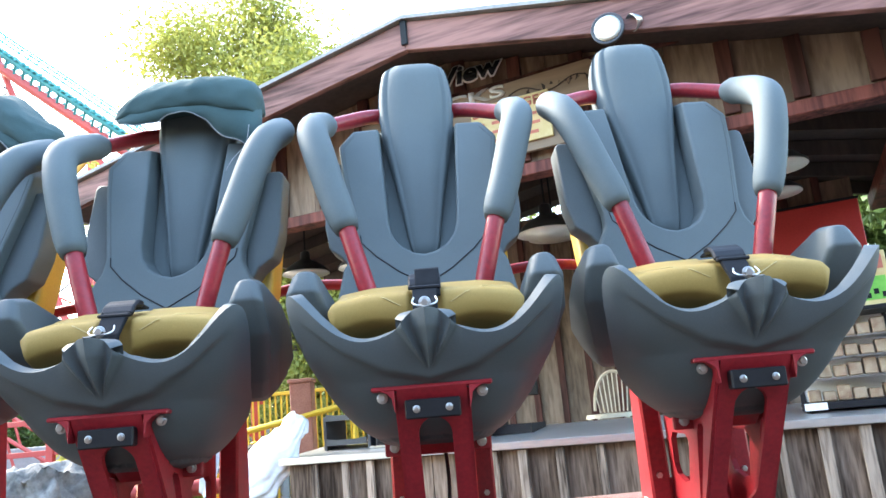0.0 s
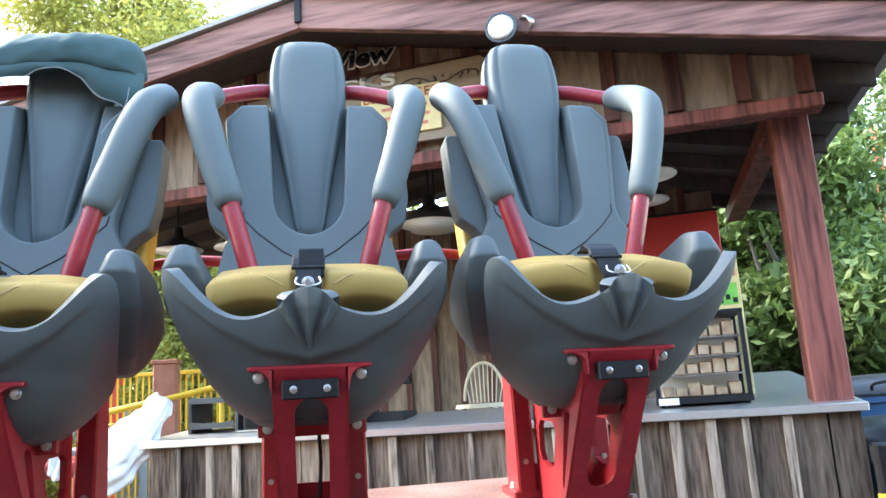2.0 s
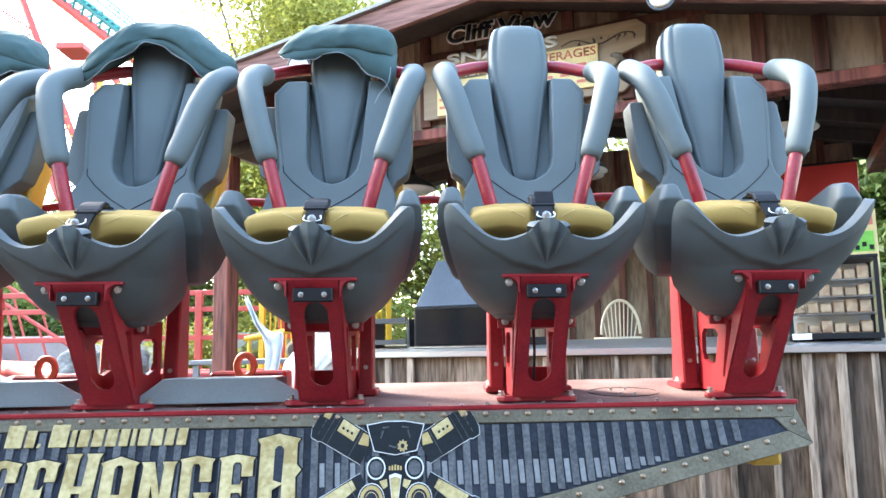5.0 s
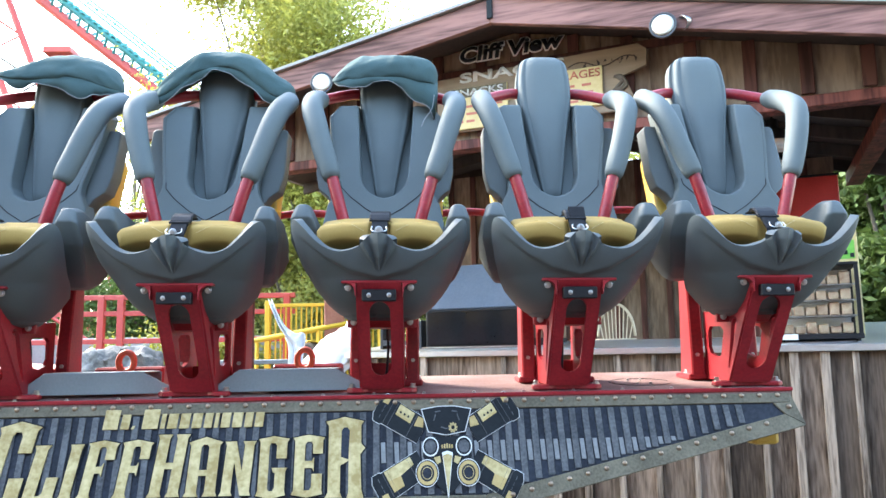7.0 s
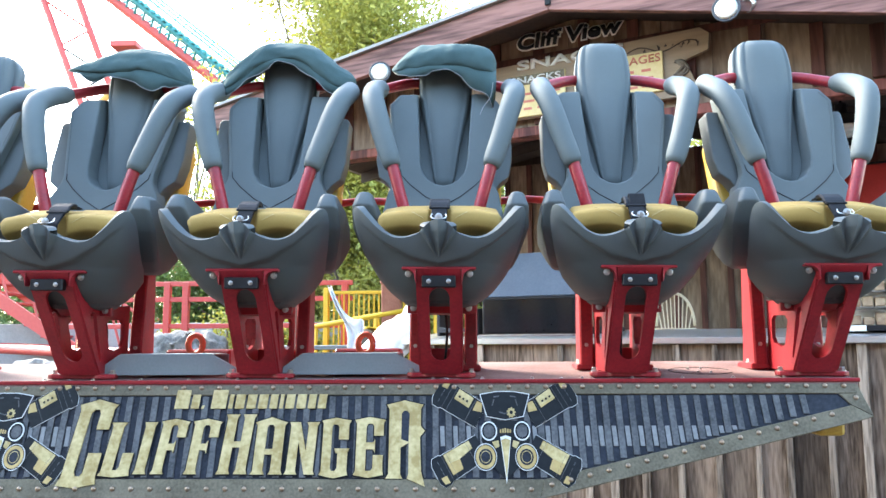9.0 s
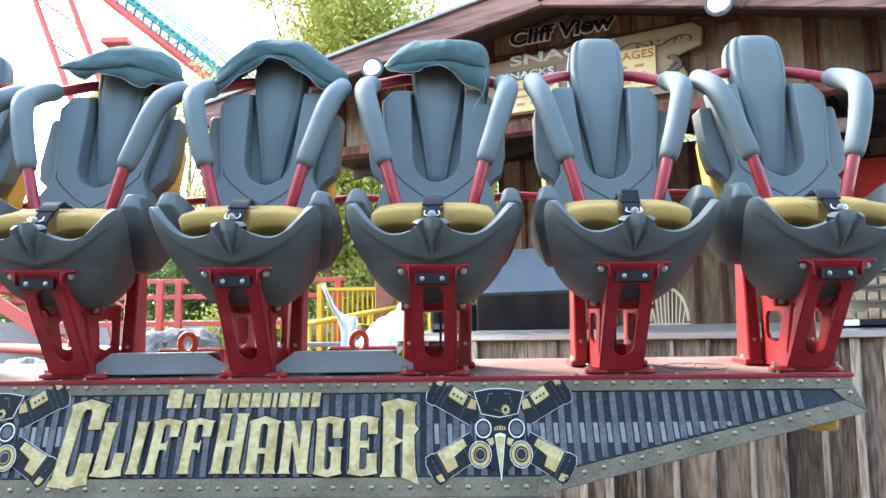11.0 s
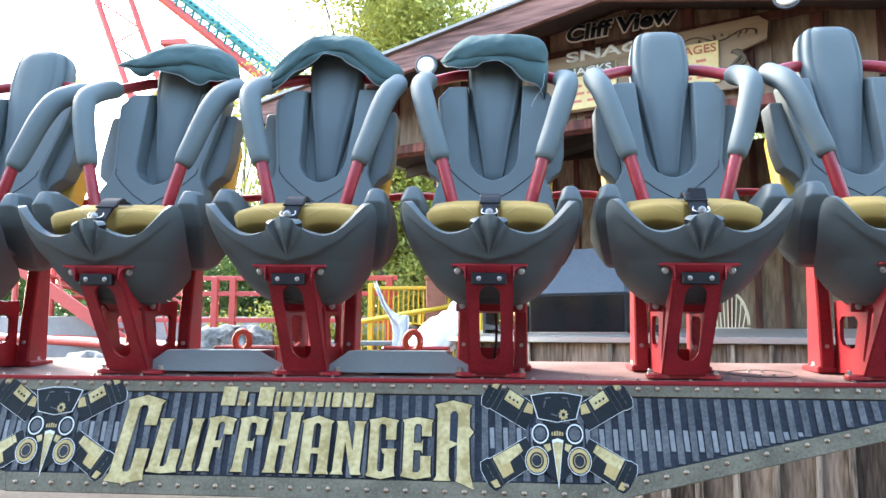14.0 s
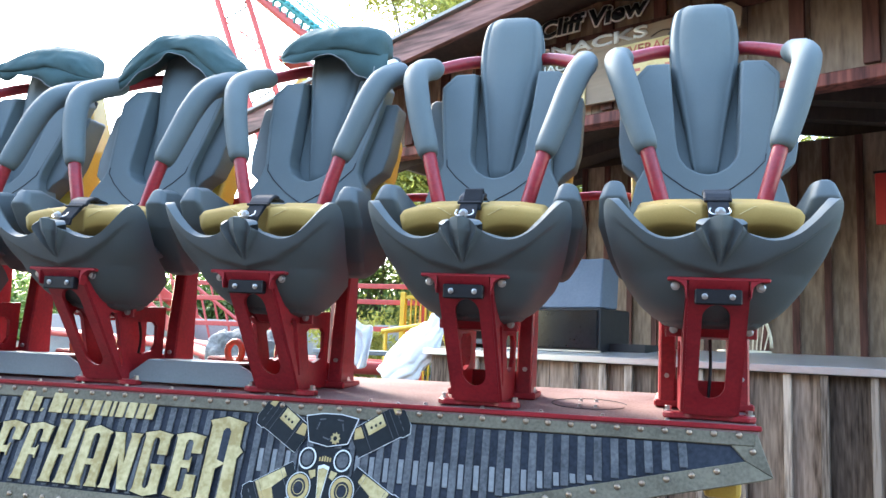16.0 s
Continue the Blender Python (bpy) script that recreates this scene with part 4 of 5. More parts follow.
# ---- loose things on the deck ----
for cx in (-0.36, 0.34):
    cov = empty("cover_box", pose(cx, 0, 0), "grey painted trapezoid cover plate lying on the deck", "cover plate", "grey covers on the deck")
    z0 = deck_z(0.30) + 0.012
    part("plate", prism([(-0.262, z0), (0.262, z0), (0.262, z0 + 0.028), (0.17, z0 + 0.078), (-0.19, z0 + 0.078), (-0.262, z0 + 0.028)], lambda a, b, d: (a, d, b), 0.285, 0.292, 0.002), M_COVER, cov)
    part("lid", prism([(-0.19, 0.286), (0.17, 0.286), (0.17, 0.46), (-0.19, 0.46)], lambda a, b, d: (a, b, d), z0 + 0.074, z0 + 0.080, 0.002), M_COVER, cov)
    part("rear_panel", box(-0.2, 0.18, 0.45, 0.456, deck_z(0.45), z0 + 0.076), M_COVER, cov)
    eye = empty("lifting_eye", pose(cx + 0.02, 0.56, deck_z(0.56)), "orange-red forged lifting eye on a red block", "lifting eye", "lifting eyes on the deck")
    part("block", box(-0.13, 0.14, -0.03, 0.10, 0.0, 0.085, 0.008), M_RED, eye)
    ring_pts = [(0.0 + 0.030 * math.cos(a), -0.045, 0.105 + 0.038 * math.sin(a)) for a in np.linspace(0, 2 * math.pi, 25)]
    part("ring", tube(ring_pts, 0.0125, 10, cap=False), M_ORANGE, eye, "orange ring", True)
    part("stem", tube([(0, -0.045, 0.0), (0, -0.045, 0.075)], 0.02, 10), M_ORANGE, eye)


# ---- cloths over three headrests ----
def cloth(k, rings, wave, label, seed):
    """A stuffed cloth: rings (x, y, z, half depth, half height, hem drop) along the row."""
    keys = spline(rings, 80)
    rows, hem = [], []
    for i, (x, y, z, ry, rz, sag) in enumerate(keys):
        row = []
        f = min(1.0, rz / 0.05)
        for j in range(40):
            a = 2 * math.pi * j / 40
            c, s = math.cos(a), math.sin(a)
            cc, ss = math.copysign(abs(c) ** 0.72, c), math.copysign(abs(s) ** 0.72, s)
            n = 0.012 * noise.noise(Vector((x * 5 + seed, cc * 1.2, ss * 1.2 + seed)))
            # creases that run down from the top
            n += 0.0045 * math.sin(x * 55 + 3 * noise.noise(Vector((x * 7, ss, seed)))) * max(0.1, noise.noise(Vector((x * 9, seed, ss * 1.5))) * 2)
            n += 0.006 * noise.noise(Vector((x * 24 + seed, cc * 3, ss * 3)))
            yy = y - (ry + n * f) * cc
            row.append((x + 0.004 * ss * c, yy, z + (rz + n * f) * ss * (1.0 if ss > 0 else 0.8) + 0.35 * (yy - y)))
        rows.append(row)
        w = wave * math.sin(x * 34 + seed) + 0.012 * noise.noise(Vector((x * 20, seed, 0)))
        base = z - 0.35 * ry * 0.93
        hem.append([(x, y - ry * 0.90, base - rz * 0.30), (x, y - ry * 0.95, base - rz * 0.62 - sag * 0.4), (x + 0.006 * math.sin(x * 50), y - ry * 0.93 - 0.006 * math.sin(x * 41 + seed), base - rz * 0.78 - sag - 0.006 + w)])
    ob = empty("head_cloth", pose(k * PITCH + 0.01, -0.035, -0.012), label, "cloth", "cloths over the headrests")
    part("pad", grid(rows, True, True), M_CLOTH, ob, "", True)
    h = part("hem", grid(hem), M_CLOTH, ob, "pale frayed hem", True)
    h.modifiers.new("shell", "SOLIDIFY").thickness = 0.003
    part("hem_edge", tube([r[2] for r in hem], 0.0018, 5), M_PALERIB, h)
    return ob


cloth(-1, [(-0.262, 0.55, 2.318, 0.006, 0.003, 0.0), (-0.22, 0.56, 2.325, 0.05, 0.014, 0.004), (-0.14, 0.59, 2.338, 0.10, 0.040, 0.010), (-0.04, 0.605, 2.352, 0.115, 0.062, 0.004), (0.06, 0.605, 2.353, 0.12, 0.070, 0.012), (0.12, 0.605, 2.345, 0.115, 0.068, 0.055), (0.17, 0.60, 2.330, 0.105, 0.062, 0.030), (0.22, 0.59, 2.302, 0.08, 0.050, 0.004), (0.262, 0.58, 2.265, 0.02, 0.018, 0.0)], 0.008, "folded teal-green cloth draped over a headrest", 3)
cloth(0, [(-0.300, 0.53, 2.225, 0.030, 0.022, 0.0), (-0.268, 0.54, 2.232, 0.018, 0.020, 0.0), (-0.235, 0.555, 2.252, 0.055, 0.050, 0.012), (-0.17, 0.58, 2.312, 0.085, 0.062, 0.010), (-0.09, 0.60, 2.372, 0.105, 0.058, 0.004), (0.0, 0.61, 2.392, 0.11, 0.046, 0.0), (0.09, 0.60, 2.368, 0.105, 0.060, 0.004), (0.16, 0.58, 2.312, 0.09, 0.068, 0.014), (0.225, 0.565, 2.262, 0.075, 0.058, 0.020), (0.28, 0.56, 2.245, 0.05, 0.036, 0.004), (0.300, 0.56, 2.245, 0.010, 0.010, 0.0)], 0.004, "rolled teal-green cloth arched over a headrest", 8)
cloth(1, [(-0.222, 0.55, 2.292, 0.006, 0.006, 0.0), (-0.195, 0.57, 2.305, 0.06, 0.030, 0.006), (-0.14, 0.595, 2.338, 0.105, 0.054, 0.016), (-0.05, 0.605, 2.352, 0.118, 0.064, -0.006), (0.05, 0.605, 2.354, 0.118, 0.066, 0.010), (0.12, 0.60, 2.344, 0.112, 0.068, 0.055), (0.175, 0.595, 2.332, 0.10, 0.066, 0.100), (0.205, 0.585, 2.310, 0.07, 0.058, 0.130), (0.218, 0.58, 2.300, 0.02, 0.028, 0.110)], 0.007, "teal-green cloth pad tied on a headrest", 14)
part("loose_thread", tube(spline([(0.2, 0.47, 2.2), (0.19, 0.465, 2.14), (0.16, 0.44, 2.09), (0.145, 0.42, 2.05)], 14), 0.0016, 5), M_PALERIB, bpy.data.objects["head_cloth.002"])

# ---- ground ----
bm = bmesh.new()
bmesh.ops.create_grid(bm, x_segments=8, y_segments=8, size=400)
tagged(part("ground", bm, M_GROUND), "brown dusty ground under the ride", "ground", kind="structure")

# ---- snack stand, in its own frame: u along its front, v inwards ----
STAND = Matrix.Translation((1.9, 2.56, 0)) @ Matrix.Rotation(radians(-24.4), 4, "Z")
stand = empty("snack_stand", STAND, "red-stained timber snack stand with a low gable roof", "snack stand")
RIDGE, PEAK, FALL_R, FALL_L = -0.385, 3.48, 0.2165, 0.152


def roof_z(u):
    return PEAK - (FALL_R * (u - RIDGE) if u > RIDGE else FALL_L * (RIDGE - u))


def front(a, b, d):
    return (a, d, b)


GABLE_L, GABLE_R = -2.38, 2.2
xs = [GABLE_L + k * (GABLE_R - GABLE_L) / 14 for k in range(15)]
for a, b in zip(xs, xs[1:]):
    top = [(b, roof_z(b) - 0.032), (a, roof_z(a) - 0.032)]
    if a < RIDGE < b:
        top.insert(1, (RIDGE, PEAK - 0.032))
    part("plank", prism([(a + 0.002, 2.66), (b - 0.002, 2.66)] + [(min(max(q, a + 0.002), b - 0.002), z) for q, z in top], front, 0.0, 0.03), M_GABLE, stand)
for a in [-2.3, -1.98, -1.64, -1.31, -0.98, -0.64, -0.30, 0.05, 0.42, 0.83, 1.186, 1.513, 1.854, 2.15]:
    part("batten", box(a - 0.04, a + 0.04, -0.028, 0.0, 2.7, roof_z(a) - 0.034, 0.004), M_TRIM, stand)
part("header", box(GABLE_L, GABLE_R + 0.02, -0.035, 0.09, 2.612, 2.685, 0.006), M_STAIN, stand, "red-brown header beam")
part("upper_rail", box(-0.98, 1.25, -0.045, -0.029, 3.155, 3.215, 0.003), M_TRIM, stand)
for u0, u1 in ((RIDGE, 2.52), (RIDGE, -3.40)):
    z0, z1 = roof_z(u0), roof_z(u1)
    part("fascia", prism([(u0, z0 - 0.178), (u1, z1 - 0.178), (u1, z1 - 0.006), (u0, z0 - 0.006)], front, -0.55, -0.505, 0.004), M_BEAM, stand, "red-stained fascia board")
    for v in (0.02, 0.6, 1.2, 1.8, 2.4, 3.0):
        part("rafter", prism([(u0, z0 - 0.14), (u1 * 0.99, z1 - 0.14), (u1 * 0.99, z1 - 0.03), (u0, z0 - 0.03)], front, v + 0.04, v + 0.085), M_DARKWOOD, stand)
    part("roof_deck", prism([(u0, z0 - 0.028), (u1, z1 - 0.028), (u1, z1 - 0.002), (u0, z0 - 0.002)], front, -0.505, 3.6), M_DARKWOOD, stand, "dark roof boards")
    part("roof", prism([(u0, z0), (u1 * 1.025, roof_z(u1 * 1.025)), (u1 * 1.025, roof_z(u1 * 1.025) + 0.022), (u0, z0 + 0.022)], front, -0.58, 3.65), M_ROOF, stand, "grey metal roof sheet")
# ridge bracket
part("bracket", box(RIDGE - 0.02, RIDGE + 0.02, -0.565, -0.55, 3.33, 3.50, 0.004), M_INK, stand, "dark ridge strap")


def grain_post(nm, u, v, w, z0, z1, lab=""):
    ob = part(nm, box(-w / 2, w / 2, -w / 2, w / 2, z0, z1, 0.008), M_STAIN, stand, lab)
    ob.matrix_basis = pose(u, v, 0)
    return ob


grain_post("corner_post", 2.105, 0.34, 0.185, 1.15, 2.70, "red-stained timber post")
grain_post("corner_post", -3.02, 0.36, 0.15, 0.0, 2.82)
part("brace", prism([(0.46, 2.45), (0.46, 2.57), (0.95, 2.76), (1.06, 2.76)], lambda a, b, d: (d, a, b), 2.06, 2.16, 0.004), M_STAIN, stand)
part("plate_beam", box(2.03, 2.17, 0.27, 3.2, 2.70, 2.82, 0.006), M_STAIN, stand)

# back wall: boards and battens under a level top
for k in range(15):
    a = -2.04 + k * 0.263
    part("board", box(a + 0.002, a + 0.261, 2.9, 2.925, 0.0, min(3.125, roof_z(a + 0.3) - 0.03)), M_GABLE, stand)
    part("batten", box(a - 0.03, a + 0.03, 2.875, 2.899, 0.0, min(3.12, roof_z(a + 0.03) - 0.03), 0.003), M_TRIM, stand)
# counter front: upright boards with battens over the joints
rnd = random.Random(5)
a, cut = -1.84, []
while a < 2.18:
    w = rnd.uniform(0.17, 0.24)
    b = min(a + w, 2.2)
    lean_b = rnd.uniform(-0.006, 0.006)
    out = rnd.uniform(0.0, 0.010)
    part("board", prism([(a + 0.003, 0.0), (b - 0.003, 0.0), (b - 0.003 + lean_b, 1.105), (a + 0.003 + lean_b, 1.105)], front, 0.195 - out, 0.222 - out, 0.002), M_BARN, stand)
    cut.append((b, out))
    a = b
for b, out in cut[:-1:1]:
    if rnd.random() < 0.85:
        w = rnd.uniform(0.018, 0.028)
        part("batten", prism([(b - w, 0.0), (b + w, 0.0), (b + w + rnd.uniform(-0.006, 0.006), 1.105), (b - w + rnd.uniform(-0.006, 0.006), 1.105)], front, 0.158, 0.182, 0.003), M_BATTEN, stand)
part("counter_frame", box(-1.84, 2.2, 0.225, 0.75, 0.0, 1.1), M_DARKWOOD, stand)


def top_z(v):
    """Height of the worktop, which falls a little towards its front."""
    return 1.150 + 0.085 * (v - 0.135)


part("counter_top", prism([(0.135, 1.108), (0.135, 1.150), (0.88, top_z(0.88)), (0.88, 1.108)], lambda a, b, d: (d, a, b), -1.88, 2.23, 0.004), M_TOP, stand, "brushed steel counter top")
part("counter_return", prism([(0.8802, 1.108), (0.8802, top_z(0.88)), (2.3, top_z(2.3)), (2.3, 1.108)], lambda a, b, d: (d, a, b), 1.72, 2.23, 0.004), M_TOP, stand)
part("return_front", box(2.13, 2.18, 0.76, 2.28, 0.0, 1.107), M_BARN, stand)


# ---- sign on the gable ----
sign = empty("shop_sign", STAND, "weathered plank sign with black, white and yellow lettering", "shop sign")
part("plank", prism([(-0.97, 2.735), (0.40, 2.735), (0.47, 2.80), (0.40, 2.98), (0.55, 3.03), (0.56, 3.14), (0.50, 3.19), (-0.97, 3.15)], front, -0.075, -0.046, 0.003), M_SIGNWOOD, sign, "brown weathered plank")


def stand_face(d0):
    return lambda a, b, d: (a, d0 - d, b)


letters("Cliff View", -0.797, -0.003, 3.2525, 3.3845, stand_face(-0.046), sign, M_WHITE, "white letter edge", 0.15, 0.010, 0.075, 0.0, "lettering")
letters("Cliff View", -0.787, -0.013, 3.260, 3.377, stand_face(-0.057), sign, M_INK, "black letters", 0.15, 0.005, 0.030, 0.0, "lettering")
letters("SNACKS", -0.785, 0.0, 3.098, 3.175, stand_face(-0.076), sign, M_WHITE, "white letters", 0.0, 0.008, 0.03, 0.0, "lettering")
part("menu_panel", box(-0.86, -0.42, -0.094, -0.076, 2.745, 3.055, 0.003), M_POSTER, sign, "yellow menu panel")
part("menu_panel", box(-0.22, 0.257, -0.094, -0.076, 2.790, 3.068, 0.003), M_POSTER, sign, "yellow menu panel")
part("menu_strip", box(-0.855, -0.425, -0.0985, -0.0945, 2.98, 3.052, 0.001), M_FRAME, sign)
letters("SNACKS", -0.83, -0.45, 2.992, 3.043, stand_face(-0.099), sign, M_WHITE, "", 0.0, 0.003, 0.02)
letters("BEVERAGES", -0.205, 0.243, 2.995, 3.052, stand_face(-0.0945), sign, M_PINK, "faded red letters", 0.0, 0.003, 0.012)
for k in range(3):
    for u0, n, z0 in ((-0.84, 4, 2.92), (-0.2, 4, 2.955)):
        for j in range(n):
            part("bar", box(u0 + j * 0.105, u0 + j * 0.105 + rnd.uniform(0.05, 0.085), -0.0975, -0.0945, z0 - k * 0.055 - 0.018, z0 - k * 0.055), M_PINK, sign)
for k in range(3):
    pts = [(0.36 + 0.035 * math.sin(q * 3 + k * 2.1) + 0.012 * k, -0.082, 2.93 + 0.05 * math.cos(q * 2 + k)) for q in np.linspace(0, 3, 16)]
    part("rope", tube(pts, 0.011, 7), M_BARK, sign, "", True)
vine = [(0.02 + q * 0.46, -0.078, 3.09 + 0.025 * math.sin(q * 9)) for q in np.linspace(0, 1, 26)]
part("painted_vine", tube(vine, 0.004, 5), M_DARKWOOD, sign)
for k in range(14):
    q = rnd.uniform(0.2, 1)
    part("painted_leaf", prism([(0.02 + q * 0.46 + dx, 3.09 + 0.03 * rnd.uniform(-1, 1) + dz) for dx, dz in ((0, 0), (0.012, 0.008), (0.022, 0), (0.012, -0.008))], front, -0.079, -0.0755), M_DARKWOOD, sign)


# ---- flood lamps under the fascia ----
def flood(u, z, turn):
    fl = empty("flood_lamp", STAND @ pose(1.07 + (u - 1.07) * 1.042, -0.52, 1.2 + (z - 1.2) * 1.042, 0, 0, turn), "round white flood lamp on the eave", "flood lamp", "flood lamps")
    rows = [[(r * math.cos(a), y, r * math.sin(a)) for a in np.linspace(0, 2 * math.pi, 20, endpoint=False)] for r, y in ((0.025, 0.03), (0.05, 0.0), (0.075, -0.045), (0.082, -0.07), (0.078, -0.074), (0.07, -0.07))]
    part("housing", grid(rows, True, True), M_LID, fl, "grey lamp housing", True)
    rows = [[(r * math.cos(a), -0.072 - h, r * math.sin(a)) for a in np.linspace(0, 2 * math.pi, 20, endpoint=False)] for r, h in ((0.066, 0.0), (0.045, 0.008), (0.012, 0.011))]
    part("lens", grid(rows, True, True), M_LENS, fl, "pale glass lens", True)
    part("arm", tube([(0, 0.02, 0.0), (0.02, 0.05, 0.06), (0.02, 0.06, 0.10)], 0.012, 8), M_STEEL, fl)


flood(0.73, 2.99, 0)
flood(-1.57, 3.0, 20)
sens = empty("spot_lamp", STAND @ pose(0.872, -0.52, 3.096, 20, 0, -50), "small bright metal spotlight on the eave", "spotlight")
rows = [[(r * math.cos(a), y, r * math.sin(a)) for a in np.linspace(0, 2 * math.pi, 14, endpoint=False)] for r, y in ((0.018, 0.05), (0.022, 0.0), (0.045, -0.06), (0.042, -0.064), (0.01, -0.03))]
part("cone", grid(rows, True, True), M_STEEL, sens, "", True)


# ---- pendant lamps ----
def pendant(u, v, z, up):
    pn = empty("pendant_lamp", STAND @ pose(u, v, z), "white enamel dish pendant lamp under the roof", "pendant lamp", "pendant lamps")
    prof = ((0.21, 0.0), (0.205, 0.012), (0.16, 0.055), (0.09, 0.10), (0.045, 0.125), (0.04, 0.19), (0.02, 0.2))
    rows = [[(r * math.cos(a), r * math.sin(a), h) for a in np.linspace(0, 2 * math.pi, 28, endpoint=False)] for r, h in prof]
    sh = part("shade", grid(rows, True, False), M_LID, pn, "dark outside of the shade", True)
    rows = [[(r * 0.985 * math.cos(a), r * 0.985 * math.sin(a), h - 0.004) for a in np.linspace(0, 2 * math.pi, 28, endpoint=False)] for r, h in ((0.211, -0.003), (0.205, 0.004), (0.16, 0.05), (0.09, 0.094), (0.03, 0.1))]
    part("inner", grid(rows, True, True), M_ENAMEL, sh, "white enamel inside", True)
    part("cord", tube([(0, 0, 0.2), (0, 0, up - z)], 0.008, 6), M_INK, pn)


for u, v, z in ((-1.5, 0.78, 2.46), (-0.1, 0.8, 2.46), (1.32, 0.82, 2.60), (-0.32, 1.75, 2.64), (1.3, 1.85, 2.68), (-2.5, 1.45, 2.66)):
    pendant(u, v, z, roof_z(u) - 0.03)


# ---- things on and behind the counter ----
hb = empty("food_warmer", STAND @ pose(-0.90, 0.34, top_z(0.36)), "black glass-fronted warmer with a blue-grey hood", "food warmer")
part("body", box(-0.38, 0.38, 0.02, 0.46, 0.0, 0.30, 0.006), M_BLACK, hb, "black cabinet")
part("glass_front", box(-0.36, 0.36, 0.008, 0.019, 0.025, 0.285, 0.003), M_GLASS, hb, "dark glass front")
part("hood", prism([(-0.375, 0.302), (0.375, 0.302), (0.30, 0.66), (-0.27, 0.66)], lambda a, b, d: (a, d + (b - 0.302) * 0.5, b), 0.03, 0.28, 0.008), M_HOOD, hb, "blue-grey sloping hood")
part("rail", box(-0.40, 0.40, -0.02, 0.0, 0.002, 0.014, 0.002), M_STEEL, hb)

dc = empty("display_case", STAND @ pose(1.49, 0.34, top_z(0.34)), "black-framed glass display case holding snack packets", "display case")
for a in (-0.235, 0.235):
    for b in (0.0, 0.38):
        part("upright", box(a - 0.012, a + 0.012, b - 0.012, b + 0.012, 0.03, 0.49, 0.002), M_BLACK, dc)
part("base", box(-0.25, 0.25, -0.02, 0.40, 0.015, 0.05, 0.004), M_BLACK, dc)
part("roof", box(-0.25, 0.25, -0.016, 0.40, 0.485, 0.505, 0.004), M_BLACK, dc)
part("pane", box(-0.222, 0.222, -0.004, 0.0, 0.052, 0.483), M_CASE, dc, "clear glass front").visible_shadow = False
for z in (0.16, 0.26, 0.36):
    part("shelf", box(-0.225, 0.225, 0.02, 0.36, z, z + 0.008), M_STEEL, dc)
part("back", box(-0.225, 0.225, 0.375, 0.385, 0.05, 0.485), M_ENAMEL, dc)
for z in (0.052, 0.17, 0.27, 0.37):
    for k in range(6):
        x0 = -0.21 + k * 0.07
        part("packet", box(x0, x0 + 0.062, 0.06, 0.2, z, z + rnd.uniform(0.045, 0.085), 0.006), M_PRODUCT, dc)
for a in (-0.22, 0.22):
    part("foot", tube([(a, 0.02, 0.0), (a, 0.02, 0.016)], 0.014, 8), M_BLACK, dc)
part("price_card", box(-0.235, -0.13, -0.026, -0.021, 0.014, 0.05), M_WHITE, dc, "white price card")

po = empty("poster_stand", STAND @ pose(1.68, 0.80, top_z(0.8)), "yellow and green printed poster in a wooden frame", "poster")
part("board", box(-0.12, 0.12, 0.0, 0.02, 0.0, 0.80, 0.003), M_POSTER, po)
part("green_print", box(-0.10, 0.10, -0.004, -0.0005, 0.53, 0.66), M_LIME, po)
part("red_print", box(-0.10, 0.10, -0.004, -0.0005, 0.70, 0.78), M_PINK, po)
for k in range(5):
    part("black_print", box(-0.09 + k * 0.04, -0.065 + k * 0.04, -0.007, -0.0045, 0.54 + 0.02 * (k % 2), 0.57 + 0.02 * (k % 2)), M_INK, po)
rb = empty("menu_board", STAND @ pose(1.3, 2.6, 2.28), "dark-edged scarlet menu board on the back wall", "menu board")
part("panel", box(-0.55, 0.60, 0.0, 0.03, 0.0, 0.42, 0.004), M_SCARLET, rb)
part("trim_strip", box(-0.56, 0.61, -0.004, 0.034, 0.421, 0.44), M_INK, rb)

# cane chair behind the counter
ch = empty("cane_chair", STAND @ pose(-0.10, 2.1, 0.0), "cream spindle-back bar chair behind the counter", "chair")
arch = [(0.17 * math.cos(a), 0.02, 1.26 + 0.30 * math.sin(a)) for a in np.linspace(0, math.pi, 22)]
part("back_hoop", tube(arch, 0.013, 8), M_CREAM, ch, "", True)
for k in range(-4, 5):
    x = k * 0.038
    part("spindle", tube([(x * 0.8, 0.0, 1.24), (x, 0.02, 1.26 + 0.30 * math.sqrt(max(0.05, 1 - (x / 0.17) ** 2)) - 0.004)], 0.0055, 6), M_CREAM, ch)
part("seat", tube([(0, -0.12, 1.205), (0, -0.12, 1.235)], [0.21, 0.20], 24), M_CREAM, ch)
for sx in (-1, 1):
    for sy in (-1, 1):
        part("leg", tube([(sx * 0.14, -0.12 + sy * 0.14, 1.206), (sx * 0.19, -0.12 + sy * 0.19, 0.0)], [0.018, 0.014], 8), M_CREAM, ch)
tr = empty("serving_tray", STAND @ pose(-0.45, 0.50, top_z(0.5)), "black plastic tray on the counter", "tray")
bm = box(-0.18, 0.18, 0.0, 0.26, 0.0, 0.012)
for args in ((-0.19, -0.18, -0.01, 0.27), (0.18, 0.19, -0.01, 0.27), (-0.18, 0.18, -0.01, 0.0), (-0.18, 0.18, 0.26, 0.27)):
    box(*args, 0.0, 0.055, bm=bm)
part("tub", bm, M_BLACK, tr)
rk = empty("tray_rack", STAND @ pose(-1.52, 0.40, top_z(0.40)), "dark two-tier tray rack at the counter end", "tray rack")
